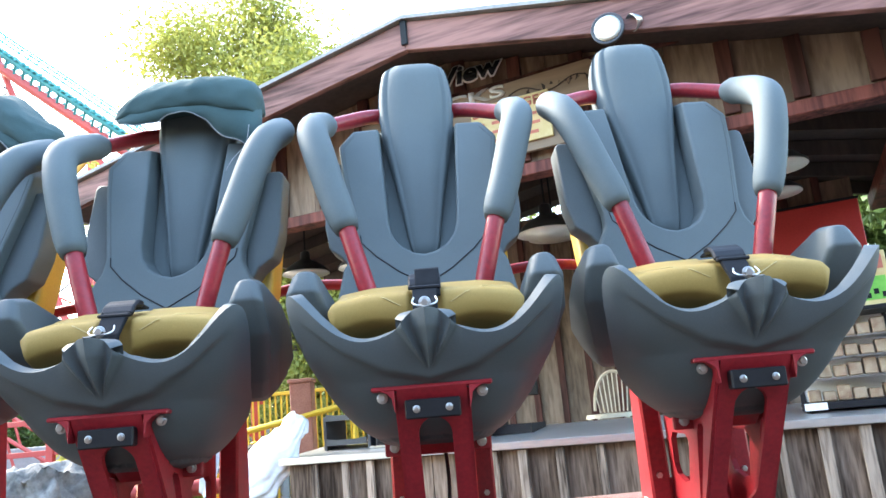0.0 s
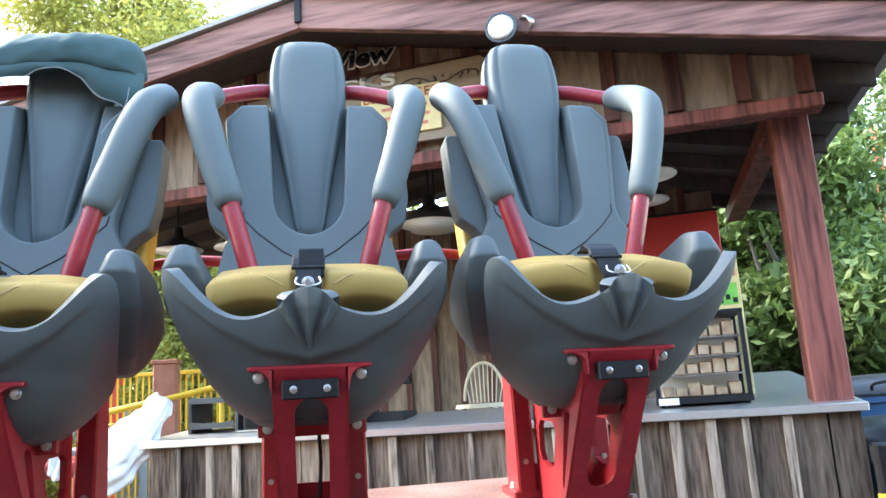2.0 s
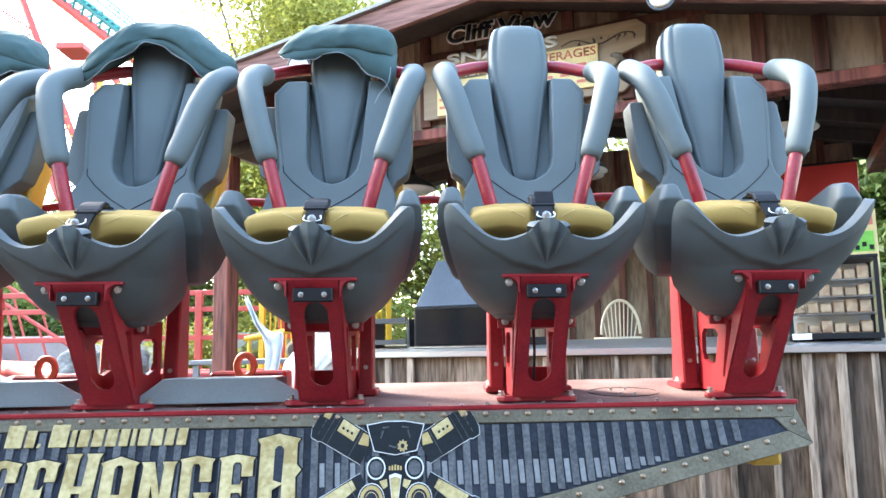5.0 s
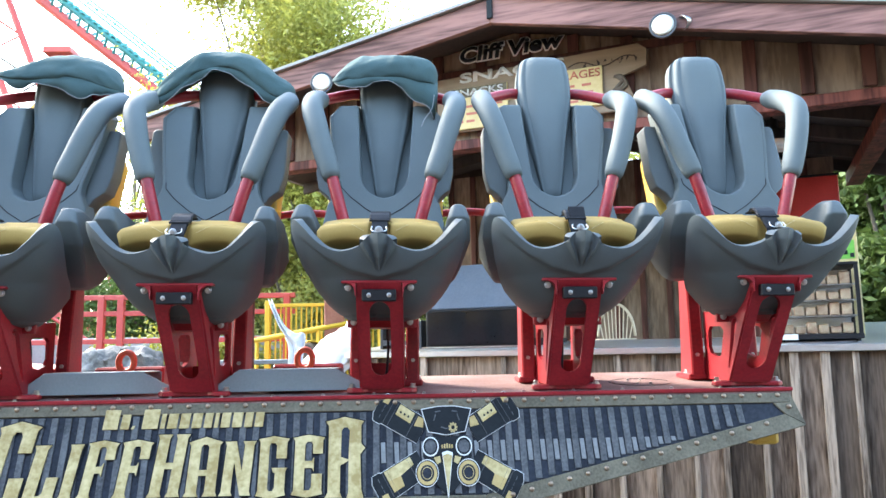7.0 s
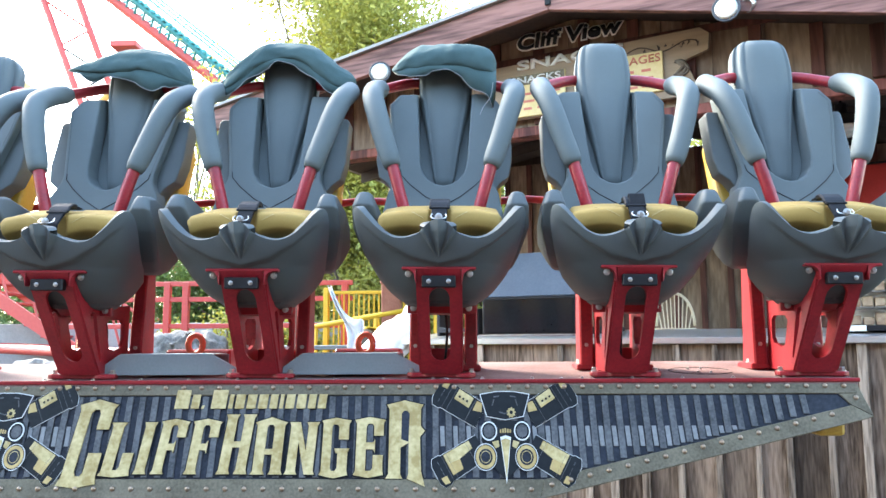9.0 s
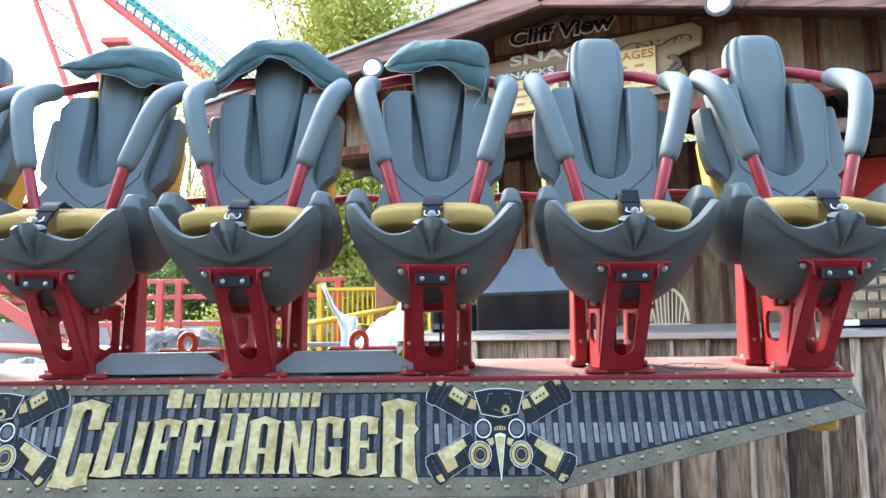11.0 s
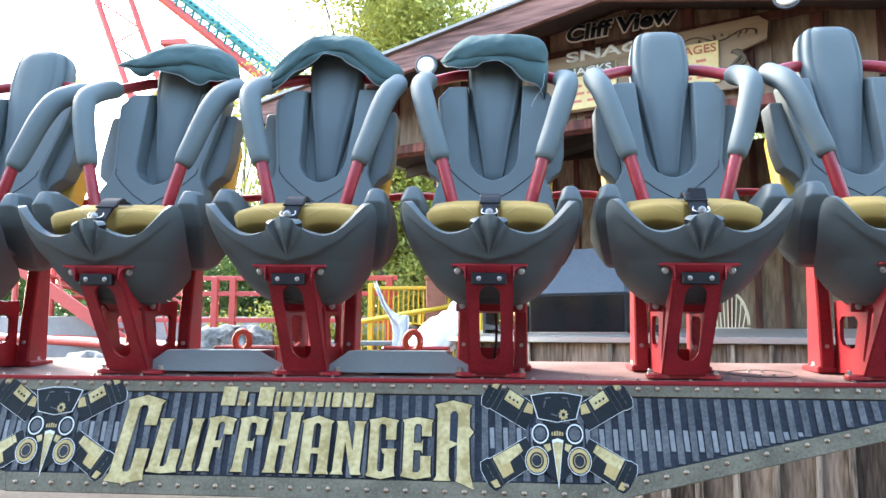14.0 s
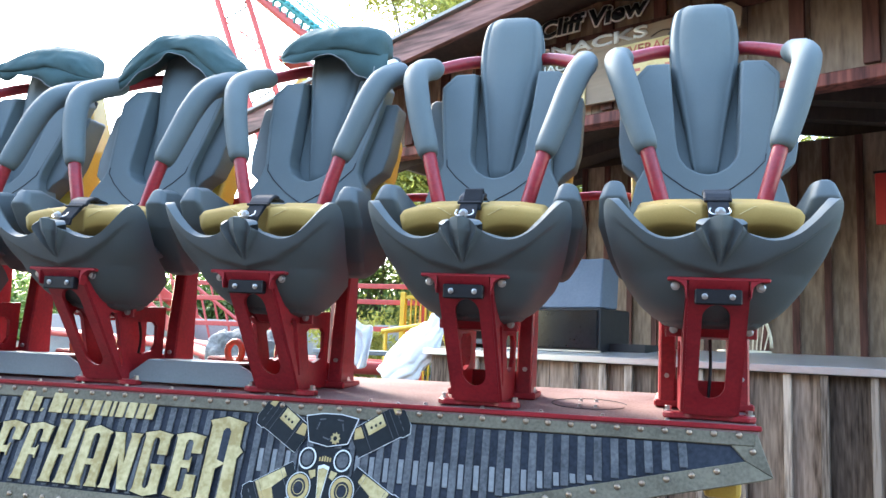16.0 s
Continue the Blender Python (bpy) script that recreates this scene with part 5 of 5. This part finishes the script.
for a in (-0.17, 0.17):
    part("upright", box(a - 0.012, a + 0.012, 0.0, 0.25, 0.0, 0.22, 0.003), M_LID, rk)
for z in (0.03, 0.19):
    rim = bmesh.new()
    box(-0.155, 0.155, 0.0, 0.25, z, z + 0.008, bm=rim)
    prism([(-0.155, z), (0.155, z), (0.155, z + 0.045), (0.08, z + 0.035), (-0.08, z + 0.035), (-0.155, z + 0.045)], front, -0.008, 0.0, 0.0, rim)
    part("tray", rim, M_LID, rk, "grey-black tray")
bk = empty("wall_box", STAND @ pose(-1.02, 2.86, 1.45), "small black box on the back wall", "wall box")
part("body", box(-0.05, 0.05, 0.0, 0.04, 0.0, 0.26, 0.006), M_BLACK, bk)

# white plastic bag over the end of the counter
bag = []
for s in np.linspace(0, 1, 40):
    row = []
    cu, cv, cz = -1.80 - 0.42 * s ** 1.1, 0.30 - 0.16 * s, 1.41 - 0.50 * s
    r = bent([(0, 0.05), (0.10, 0.075), (0.20, 0.07), (0.45, 0.12), (0.75, 0.135), (1.0, 0.105)], s)
    for j in range(64):
        a = 2 * math.pi * j / 64
        w = 1 + 0.20 * abs(math.sin(4.5 * a + 2.5 * s + noise.noise(Vector((s * 5, math.cos(a), math.sin(a)))))) + 0.30 * noise.noise(Vector((math.cos(a) * 1.6, math.sin(a) * 1.6, s * 5)))
        row.append((cu + r * w * math.cos(a), cv + r * 0.5 * w * math.sin(a), cz - 0.60 * r * w * math.cos(a) + 0.03 * noise.noise(Vector((a, s * 9, 2)))))
    bag.append(row)
bg = part("plastic_bag", grid(bag, True, True), M_PLASTIC, None, "", True)
bg.matrix_basis = STAND
tagged(bg, "crumpled white plastic bag hanging at the counter end", "plastic bag")
left = spline([(-0.265, 1.55), (-0.205, 1.40), (-0.14, 1.27), (-0.11, 1.17), (-0.12, 1.02)], 26)
right = spline([(-0.240, 1.55), (-0.155, 1.37), (-0.075, 1.300), (0.00, 1.275), (-0.03, 1.02)], 26)
rows = [[(p[0] + (q[0] - p[0]) * f, 3.0 + 0.022 * math.sin(f * 11 + i * 0.25) + 0.03 * noise.noise(Vector((f * 3, i * 0.3, 4))), p[1] + (q[1] - p[1]) * f - 0.03 * math.sin(f * 3.14)) for f in np.linspace(0, 1, 20)] for i, (p, q) in enumerate(zip(left, right))]
tarp = part("white_sheet", grid(rows), M_PLASTIC, None, "", True)
tarp.modifiers.new("shell", "SOLIDIFY").thickness = 0.004
tagged(tarp, "white plastic sheet slung behind the train", "plastic sheet")

# ---- unseen dark floor and wall, added camera-side to shade the seat undersides ----
tagged(part("floor", box(-14, 14, -7.0, -0.1, 0.004, 0.03), M_DARKWOOD), "unseen dark floor added to cut bounce light under the seats", "floor", kind="structure")
tagged(part("wall_south", box(-14, 14, -7.2, -7.0, 0, 4.6), M_DARKWOOD), "unseen dark wall added to block low light from the front", "wall", kind="structure")


# ---- trees ----
def tree(nm, at, trunk_h, crown, size, count, leaf, label, seed, group=""):
    """Trunk and limbs under clumps of leaves; crown: centre offset and radii."""
    rnd = random.Random(seed)
    tr = empty(nm, pose(*at), label, "tree", group)
    (cx, cy, cz), (rx, ry, rz) = crown
    bm = bmesh.new()
    tube(spline([(0, 0, 0), (0.05, 0.03, trunk_h * 0.5), (cx * 0.5, cy * 0.5, trunk_h), (cx, cy, cz + rz * 0.4)], 14), list(np.linspace(0.16, 0.03, 14)), 8, bm)
    clumps = []
    for k in range(30):
        while True:
            p = Vector((rnd.uniform(-1, 1), rnd.uniform(-1, 1), rnd.uniform(-1, 1)))
            if 0.25 < p.length < 1:
                break
        c = Vector((cx + p.x * rx, cy + p.y * ry, cz + p.z * rz))
        clumps.append((c, rnd.uniform(0.22, 0.42) * min(rx, rz)))
        if k < 22:
            s = Vector((cx * 0.5, cy * 0.5, max(trunk_h * 0.7, c.z * rnd.uniform(0.45, 0.7))))
            mid = (s + c) / 2 + Vector((rnd.uniform(-0.2, 0.2), rnd.uniform(-0.2, 0.2), -0.15))
            tube(spline([s, mid, c], 7), list(np.linspace(0.05, 0.01, 7)), 5, bm)
    part("trunk", bm, M_BARK, tr, "grey-brown trunk and limbs", True)
    verts, faces = [], []
    for _ in range(count):
        c, r = clumps[rnd.randrange(len(clumps))]
        d = Vector((rnd.gauss(0, 1), rnd.gauss(0, 1), rnd.gauss(0, 0.8))) * r * 0.55
        p = c + d
        if p.z + at[2] < 0.05:
            continue
        a = Vector((rnd.gauss(0, 1), rnd.gauss(0, 1), rnd.gauss(0, 1))).normalized()
        b = a.orthogonal().normalized()
        b.rotate(Matrix.Rotation(rnd.uniform(0, 6.28), 3, a))
        w = size * rnd.uniform(0.6, 1.3)
        i = len(verts)
        q = a.cross(b)
        verts += [tuple(p - b * w), tuple(p + q * w * 0.45 + a * w * 0.1), tuple(p + b * w), tuple(p - q * w * 0.45 + a * w * 0.1)]
        faces.append((i, i + 1, i + 2, i + 3))
    me = bpy.data.meshes.new("crown")
    me.from_pydata(verts, [], faces)
    me.materials.append(leaf)
    cr = new("crown", me)
    cr.parent = tr
    tagged(cr, "loose leafy crown")
    return tr


tree("spring_tree", (-1.3, 11.6, 0), 3.0, ((-0.1, 0, 5.8), (2.6, 1.8, 4.1)), 0.052, 110000, M_LEAF, "airy yellow-green spring tree behind the ride", 11, "trees")
tree("spring_tree", (-0.4, 13.5, 0), 3.0, ((-0.8, 0, 5.8), (2.4, 1.8, 3.6)), 0.055, 50000, M_LEAF, "airy yellow-green spring tree behind the stand", 12, "trees")
tree("green_tree", (-0.9, 10.2, 0), 1.0, ((0, 0, 2.2), (1.5, 1.0, 2.0)), 0.045, 32000, M_LEAF, "bushy green tree behind the yellow fence", 13, "trees")
tree("green_tree", (-3.4, 12.8, 0), 1.0, ((0, 0, 2.1), (2.4, 1.0, 2.1)), 0.055, 26000, M_LEAFD, "bushy green tree behind the staircase", 20, "trees")
tree("green_tree", (1.4, 11.0, 0), 1.2, ((0, 0, 3.2), (2.2, 1.2, 3.0)), 0.055, 26000, M_LEAF, "bushy green tree behind the snack stand", 14, "trees")
tree("green_tree", (4.6, 11.5, 0), 1.2, ((0, 0, 3.4), (2.2, 1.2, 3.0)), 0.06, 20000, M_LEAF, "leafy green tree behind the stand roof", 21, "trees")
tree("green_tree", (7.0, 6.6, 0), 1.4, ((0.1, 0, 2.1), (1.6, 1.3, 2.0)), 0.070, 48000, M_LEAFD, "dense green tree beside the snack stand", 15, "trees")
tree("green_tree", (9.4, 8.6, 0), 1.6, ((-0.3, 0, 3.1), (1.8, 1.5, 2.8)), 0.085, 42000, M_LEAFD, "dense green tree beyond the bins", 16, "trees")
tree("spring_tree", (13.4, 9.0, 0), 2.4, ((-0.3, 0, 4.6), (2.6, 2.0, 3.0)), 0.075, 20000, M_LEAFD, "pale green tree beyond the bins", 17, "trees")
tree("green_tree", (12.0, 6.6, 0), 0.8, ((0, 0, 1.5), (1.8, 1.2, 1.4)), 0.065, 24000, M_LEAFD, "low green bush behind the bins", 18, "trees")
tree("green_tree", (-6.4, 13.4, 0), 1.0, ((0, 0, 2.0), (2.4, 1.0, 2.0)), 0.06, 22000, M_LEAFD, "bushy green tree far behind the train", 24, "trees")
tree("green_tree", (-10.5, 14.0, 0), 1.0, ((0, 0, 2.0), (2.6, 1.0, 2.0)), 0.06, 20000, M_LEAFD, "bushy green tree far behind the train", 25, "trees")
tree("green_bush", (-2.6, 8.6, 0), 0.3, ((0, 0, 0.75), (1.3, 0.5, 0.75)), 0.040, 12000, M_LEAF, "sunlit yellow-green bush by the red railing", 22, "trees")
tree("spring_tree", (-9.0, 24.0, 0), 4.0, ((0, 0, 7.5), (2.0, 1.6, 3.0)), 0.06, 3600, M_LEAF, "thin half-bare spring tree far behind", 19, "trees")
tree("spring_tree", (-4.6, 22.0, 0), 4.0, ((0, 0, 8.6), (1.8, 1.6, 2.8)), 0.06, 2400, M_LEAF, "thin half-bare spring tree before the lift hill", 23, "trees")
# an orange-red ride beyond the bins, seen through the leaves
rd = empty("thrill_ride", pose(19.0, 19.5, 0, 0, 0, -40), "orange-red steel ride frame beyond the trees", "ride")
for k in range(5):
    part("mast", tube([(-4 + k * 2.0, 0, 0), (-3.6 + k * 2.0, 0, 9.0 - 0.8 * abs(k - 2))], 0.16, 8), M_ORANGE, rd)
    part("strut", tube([(-4 + k * 2.0, 0, 1.5), (-2.2 + k * 2.0, 0, 6.5)], 0.10, 8), M_ORANGE, rd)
for z in (2.6, 4.6, 6.6):
    part("beam", tube([(-4.6, 0, z), (5.2, 0, z + 0.4)], 0.14, 8), M_ORANGE, rd)
tagged(part("concrete_wall", box(-9.0, -0.75, 9.62, 9.8, 0, 1.45, 0.01), M_ROOF), "low grey concrete wall behind the red railing", "wall", kind="structure")
rnd = random.Random(40)
verts, faces = [], []
for _ in range(16000):
    x = rnd.uniform(-75, 75)
    y = 52 + 6 * noise.noise(Vector((x * 0.1, 0, 0))) + rnd.uniform(0, 5)
    h = 5.5 + 2.8 * noise.noise(Vector((x * 0.12, 3, 0))) + 1.5 * noise.noise(Vector((x * 0.6, 7, 0)))
    p = Vector((x, y, abs(rnd.gauss(0.5, 0.35)) * h))
    a = Vector((rnd.gauss(0, 1), rnd.gauss(0, 1), rnd.gauss(0, 1))).normalized()
    b = a.orthogonal().normalized()
    q, w, i = a.cross(b), rnd.uniform(0.25, 0.6), len(verts)
    verts += [tuple(p - b * w), tuple(p + q * w * 0.7), tuple(p + b * w), tuple(p - q * w * 0.7)]
    faces.append((i, i + 1, i + 2, i + 3))
me = bpy.data.meshes.new("far_woods")
me.from_pydata(verts, [], faces)
me.materials.append(M_LEAFD)
tagged(new("far_woods", me), "low belt of far green woods on the horizon", "woods", kind="stuff")

# ---- lift hill and lattice tower, far behind ----
lift = empty("lift_hill", None, "teal and coral-red steel coaster lift hill", "coaster track")
A, B = Vector((-27.0, 33.0, 26.9)), Vector((-1.0, 33.0, 5.9))
along = (B - A).normalized()
over = Vector((-along.z, 0, along.x)).normalized()
if over.z < 0:
    over = -over
part("spine", tube([A - over * 0.45, B - over * 0.45], 0.24, 10), M_TRACKRED, lift, "coral-red spine")
for off, dy, r in ((0.15, -0.55, 0.11), (0.15, 0.55, 0.11), (0.62, -0.8, 0.05), (0.95, -0.8, 0.05), (0.95, 0.8, 0.05)):
    part("rail", tube([A + over * off + Vector((0, dy, 0)), B + over * off + Vector((0, dy, 0))], r, 8), M_TEAL, lift, "teal rail")
bm = bmesh.new()
for k in range(60):
    c = A + (B - A) * (k + 0.5) / 60
    tube([c - over * 0.5, c + over * 0.12 + Vector((0, -0.55, 0))], 0.07, 5, bm)
    tube([c - over * 0.5, c + over * 0.12 + Vector((0, 0.55, 0))], 0.07, 5, bm)
    tube([c + over * 0.15 + Vector((0, -0.8, 0)), c + over * 0.95 + Vector((0, -0.8, 0))], 0.035, 5, bm)
part("ties", bm, M_TEAL, lift)
bm = bmesh.new()
for k in range(90):
    c = A + (B - A) * (k + 0.5) / 90 + over * 0.28
    tube([c + Vector((0, -0.85, 0)), c + Vector((0, -0.25, 0))], 0.10, 4, bm)
part("walkway", bm, M_TEAL, lift, "teal stepped walkway")
part("platform", box(-16.6, -15.3, 32.2, 33.8, 15.45, 15.75, 0.03), M_TRACKRED, lift, "red service platform")
for p0, p1, m in (((-15.0, 33, 15.3), (-14.2, 33, 0), M_TRACKRED), ((-15.0, 33, 15.2), (-17.6, 33, 12.6), M_OCHRE), ((-14.6, 33, 15.0), (-13.0, 33, 12.6), M_TRACKRED), ((-14.8, 33, 15.3), (-14.8, 33, 13.0), M_OCHRE)):
    part("support", tube([p0, p1], 0.17, 8), m, lift)
tower = empty("lattice_tower", None, "slender red lattice tower against the sky", "tower")


def leg1(z):
    return Vector((-19.6 + (16.7 - z) * 0.405, 32.4, z))


def leg2(z):
    return Vector((-18.2 + (16.7 - z) * 0.40, 33.4, z))


for f in (leg1, leg2):
    part("leg", tube([f(32), f(0)], 0.17, 8), M_TRACKRED, tower)
for k in range(13):
    z = 30 - k * 2.4
    part("brace", tube([leg1(z), leg2(z - 1.2)], 0.05, 6), M_TRACKRED if k % 2 else M_LID, tower)
    part("brace", tube([leg2(z - 1.2), leg1(z - 2.4)], 0.05, 6), M_TRACKRED if k % 2 else M_LID, tower)


# ---- middle ground behind the train ----
def boulder(x, y, r, h, seed, label):
    bm = bmesh.new()
    bmesh.ops.create_icosphere(bm, subdivisions=5, radius=1)
    for v in bm.verts:
        d = v.co.copy()
        n = noise.noise(d * 1.3 + Vector((seed, 0, 0))) * 0.35 + noise.noise(d * 3.5 + Vector((seed, 2, 0))) * 0.16 + noise.noise(d * 9 + Vector((seed, 4, 0))) * 0.06
        k = 1 + n
        lump = 0.88 + 0.10 * noise.noise(d * 2.2 + Vector((0, seed, 5)))
        v.co = Vector((d.x * k * r, d.y * k * r * 0.8, max(0, h * min(lump + 0.03 * n, 0.5 + 0.62 * d.z * k))))
    ob = part("boulder", bm, M_ROCK, None, "", True)
    ob.matrix_basis = pose(x, y, 0, 0, 0, seed * 40)
    tagged(ob, label, "boulder")


boulder(-2.06, 4.95, 0.42, 1.36, 1, "large grey weathered boulder behind the train")
boulder(-3.6, 5.6, 0.6, 1.05, 2, "smaller grey boulder behind the train")
fence = empty("yellow_fence", pose(-1.0, 6.8, 0), "yellow painted steel picket fence", "fence")
for z in (0.35, 1.05, 1.74):
    part("rail", box(0, 1.5, -0.02, 0.02, z - 0.02, z + 0.02, 0.004), M_FENCE, fence)
pick = part("picket", box(-0.009, 0.009, -0.009, 0.009, 0.2, 1.74), M_FENCE, fence)
for k in range(24):
    share("picket", pick, fence, pose(0.03 + k * 0.0625, 0.03, 0))
pick.matrix_basis = pose(1.49, 0.03, 0)
for x in (0.0, 0.75, 1.5):
    part("post", box(x - 0.03, x + 0.03, -0.03, 0.03, 0.0, 1.80, 0.005), M_FENCE, fence)
hand = empty("handrail", pose(-1.05, 6.2, 0), "sloping yellow handrail in front of the fence", "handrail")
part("rail", tube([(0, 0, 1.30), (1.5, 0, 1.56)], 0.03, 8), M_FENCE, hand)
for x in (0.05, 0.75, 1.45):
    part("post", tube([(x, 0, 0), (x, 0, 1.30 + x * 0.173)], 0.022, 8), M_FENCE, hand)
frame_ob = empty("red_railing", pose(-4.2, 7.0, 0), "red steel railing behind the train", "railing")
for x in (0.0, 1.12, 1.36, 2.4, 3.4):
    part("post", box(x - 0.04, x + 0.04, -0.04, 0.04, 0, 1.90, 0.005), M_TRACKRED, frame_ob)
for z in (1.34, 1.68, 1.88):
    part("rail", box(-0.2, 3.5, -0.025, 0.025, z - 0.03, z + 0.03, 0.004), M_TRACKRED, frame_ob)
stair = empty("red_staircase", pose(-4.0, 9.2, 0), "red steel staircase with lattice sides", "staircase")
for k in range(12):
    part("tread", box(-0.28 * k - 0.3, -0.28 * k, 0, 1.0, 0.18 * k + 0.14, 0.18 * k + 0.18, 0.005), M_TRACKRED, stair)
for y in (-0.02, 1.02):
    part("stringer", prism([(0, 0.0), (0.05, 0.2), (-3.4, 2.42), (-3.4, 2.18)], lambda a, b, d: (a, d, b), y - 0.02, y + 0.02), M_TRACKRED, stair)
    part("handrail", tube([(0, y, 1.05), (-3.4, y, 3.25)], 0.03, 8), M_TRACKRED, stair)
    for k in range(7):
        part("lattice_bar", tube([(-0.5 * k, y, 0.32 * k + 0.15), (-0.5 * k - 0.35, y, 0.32 * k + 1.28)], 0.02, 6), M_TRACKRED, stair)
for y in (0.0, 1.0):
    part("post", tube([(-3.35, y, 0), (-3.35, y, 3.2)], 0.05, 8), M_TRACKRED, stair)
rails = empty("red_track", None, "pair of red track rails beyond the train", "coaster track")
for dz, dy in ((0.0, 0.0), (0.0, 0.9)):
    part("rail", tube(spline([(-9, 9.5 + dy, 1.15), (-5, 7.9 + dy, 1.02), (-2.4, 5.3 + dy, 0.94), (-0.7, 5.6 + dy, 0.90)], 30), 0.07, 10), M_TRACKRED, rails, "", True)
for q in ((-5, 8.3), (-2.4, 5.7), (-0.8, 6.0)):
    part("pier", tube([(q[0], q[1], 0), (q[0], q[1], 0.92)], 0.09, 8), M_TRACKRED, rails)
pl = empty("terracotta_post", pose(-0.13, 6.3, 0), "terracotta-painted square post beside the yellow fence", "post")
part("shaft", box(-0.11, 0.11, -0.11, 0.11, 0.0, 1.80, 0.008), M_TERRA, pl)
part("cap", box(-0.125, 0.125, -0.125, 0.125, 1.80, 1.84, 0.006), M_TERRA, pl)
table = empty("work_table", pose(-0.53, 4.65, 0), "plain grey work table behind the train", "table")
part("top", box(-0.55, 0.65, -0.25, 0.35, 1.06, 1.10, 0.005), M_COVER, table)
for x in (-0.5, 0.6):
    for y in (-0.2, 0.3):
        part("leg", box(x - 0.025, x + 0.025, y - 0.025, y + 0.025, 0, 1.06), M_COVER, table)
for k, (x, y) in enumerate(((-0.18, 4.55), (-0.01, 4.55))):
    rl = empty("foam_roll", pose(x, y, 1.175), "brown foam roll under a yellow sheet", "roll", "rolls on the table")
    part("core", tube([(0, -0.15, 0), (0, 0.25, 0)], 0.075, 18), M_SIGNWOOD, rl, "", True)
    part("cap", tube([(0, -0.152, 0), (0, -0.155, 0)], 0.055, 18), M_BARK, rl)
ys = part("yellow_sheet", grid([[(-0.21 + 0.36 * i / 8, 4.50 + 0.3 * j / 4, 1.262 + 0.012 * math.sin(i * 1.3 + j)) for i in range(9)] for j in range(5)]), M_FENCE, None, "", True)
ys.modifiers.new("shell", "SOLIDIFY").thickness = 0.012
tagged(ys, "yellow sheet lying over two foam rolls", "sheet")


# ---- bins and belt barrier beside the stand ----
def bin_(x, y, w, d, h, turn, label):
    b = empty("wheelie_bin", pose(x, y, 0, 0, 0, turn), label, "bin", "bins beside the stand")
    rows = [[(sx * w / 2 * k, sy * d / 2 * k, z) for sx, sy in ((-1, -0.86), (-0.86, -1), (0.86, -1), (1, -0.86), (1, 0.86), (0.86, 1), (-0.86, 1), (-1, 0.86))] for k, z in ((0.80, 0.06), (0.82, 0.1), (0.985, h - 0.06), (1.06, h - 0.05), (1.06, h))]
    part("body", grid(rows, True, True), M_BLUE, b, "blue plastic body")
    rows = [[(sx * w / 2 * k, sy * d / 2 * k, z) for sx, sy in ((-1, -0.86), (-0.86, -1), (0.86, -1), (1, -0.86), (1, 0.86), (0.86, 1), (-0.86, 1), (-1, 0.86))] for k, z in ((1.08, h + 0.002), (1.08, h + 0.03), (0.98, h + 0.10), (0.75, h + 0.16), (0.2, h + 0.18))]
    part("lid", grid(rows, True, True), M_LID, b, "dark grey domed lid", True)
    part("grip", tube(spline([(-w * 0.3, -d * 0.56, h + 0.06), (-w * 0.28, -d * 0.62, h + 0.11), (0, -d * 0.62, h + 0.12), (w * 0.05, -d * 0.55, h + 0.07)], 14), 0.014, 8), M_BLACK, b)
    for sx in (-1, 1):
        part("wheel", tube([(sx * w * 0.36, d * 0.36, 0.09), (sx * w * 0.44, d * 0.36, 0.09)], 0.09, 16), M_BLACK, b)
    part("front_rib", box(-w * 0.25, w * 0.25, -d * 0.52, -d * 0.5, h * 0.5, h * 0.62, 0.005), M_BLUE, b)


bin_(4.86, 2.35, 1.05, 0.8, 0.86, -10, "blue wheeled bin with a dark lid beside the stand")
bin_(6.35, 4.55, 1.15, 0.9, 1.08, -16, "large blue wheeled bin with a pale rim")
st = empty("belt_stanchion", pose(3.66, 1.32, 0), "black belt stanchion with red belt and yellow label", "stanchion")
part("pole", tube([(0, 0, 0.0), (0, 0, 0.93)], 0.033, 14), M_BLACK, st)
part("head", tube([(0, 0, 0.93), (0, 0, 0.99), (0, 0, 1.0)], [0.04, 0.04, 0.03], 14), M_BLACK, st)
part("base", tube([(0, 0, 0.0), (0, 0, 0.02), (0, 0, 0.03)], [0.17, 0.17, 0.1], 20), M_BLACK, st)
part("label", tube([(0, 0, 0.62), (0, 0, 0.80)], 0.0345, 14), M_FENCE, st, "yellow label with dark bars")
for k in range(4):
    part("bar", tube([(0, 0, 0.65 + k * 0.035), (0, 0, 0.662 + k * 0.035)], 0.0352, 14), M_INK, st)
part("belt", prism([(0.03, 0.905), (2.6, 0.86), (2.6, 0.925), (0.03, 0.965)], lambda a, b, d: (a, d - a * 0.16, b), -0.002, 0.002), M_SCARLET, st, "red woven belt")
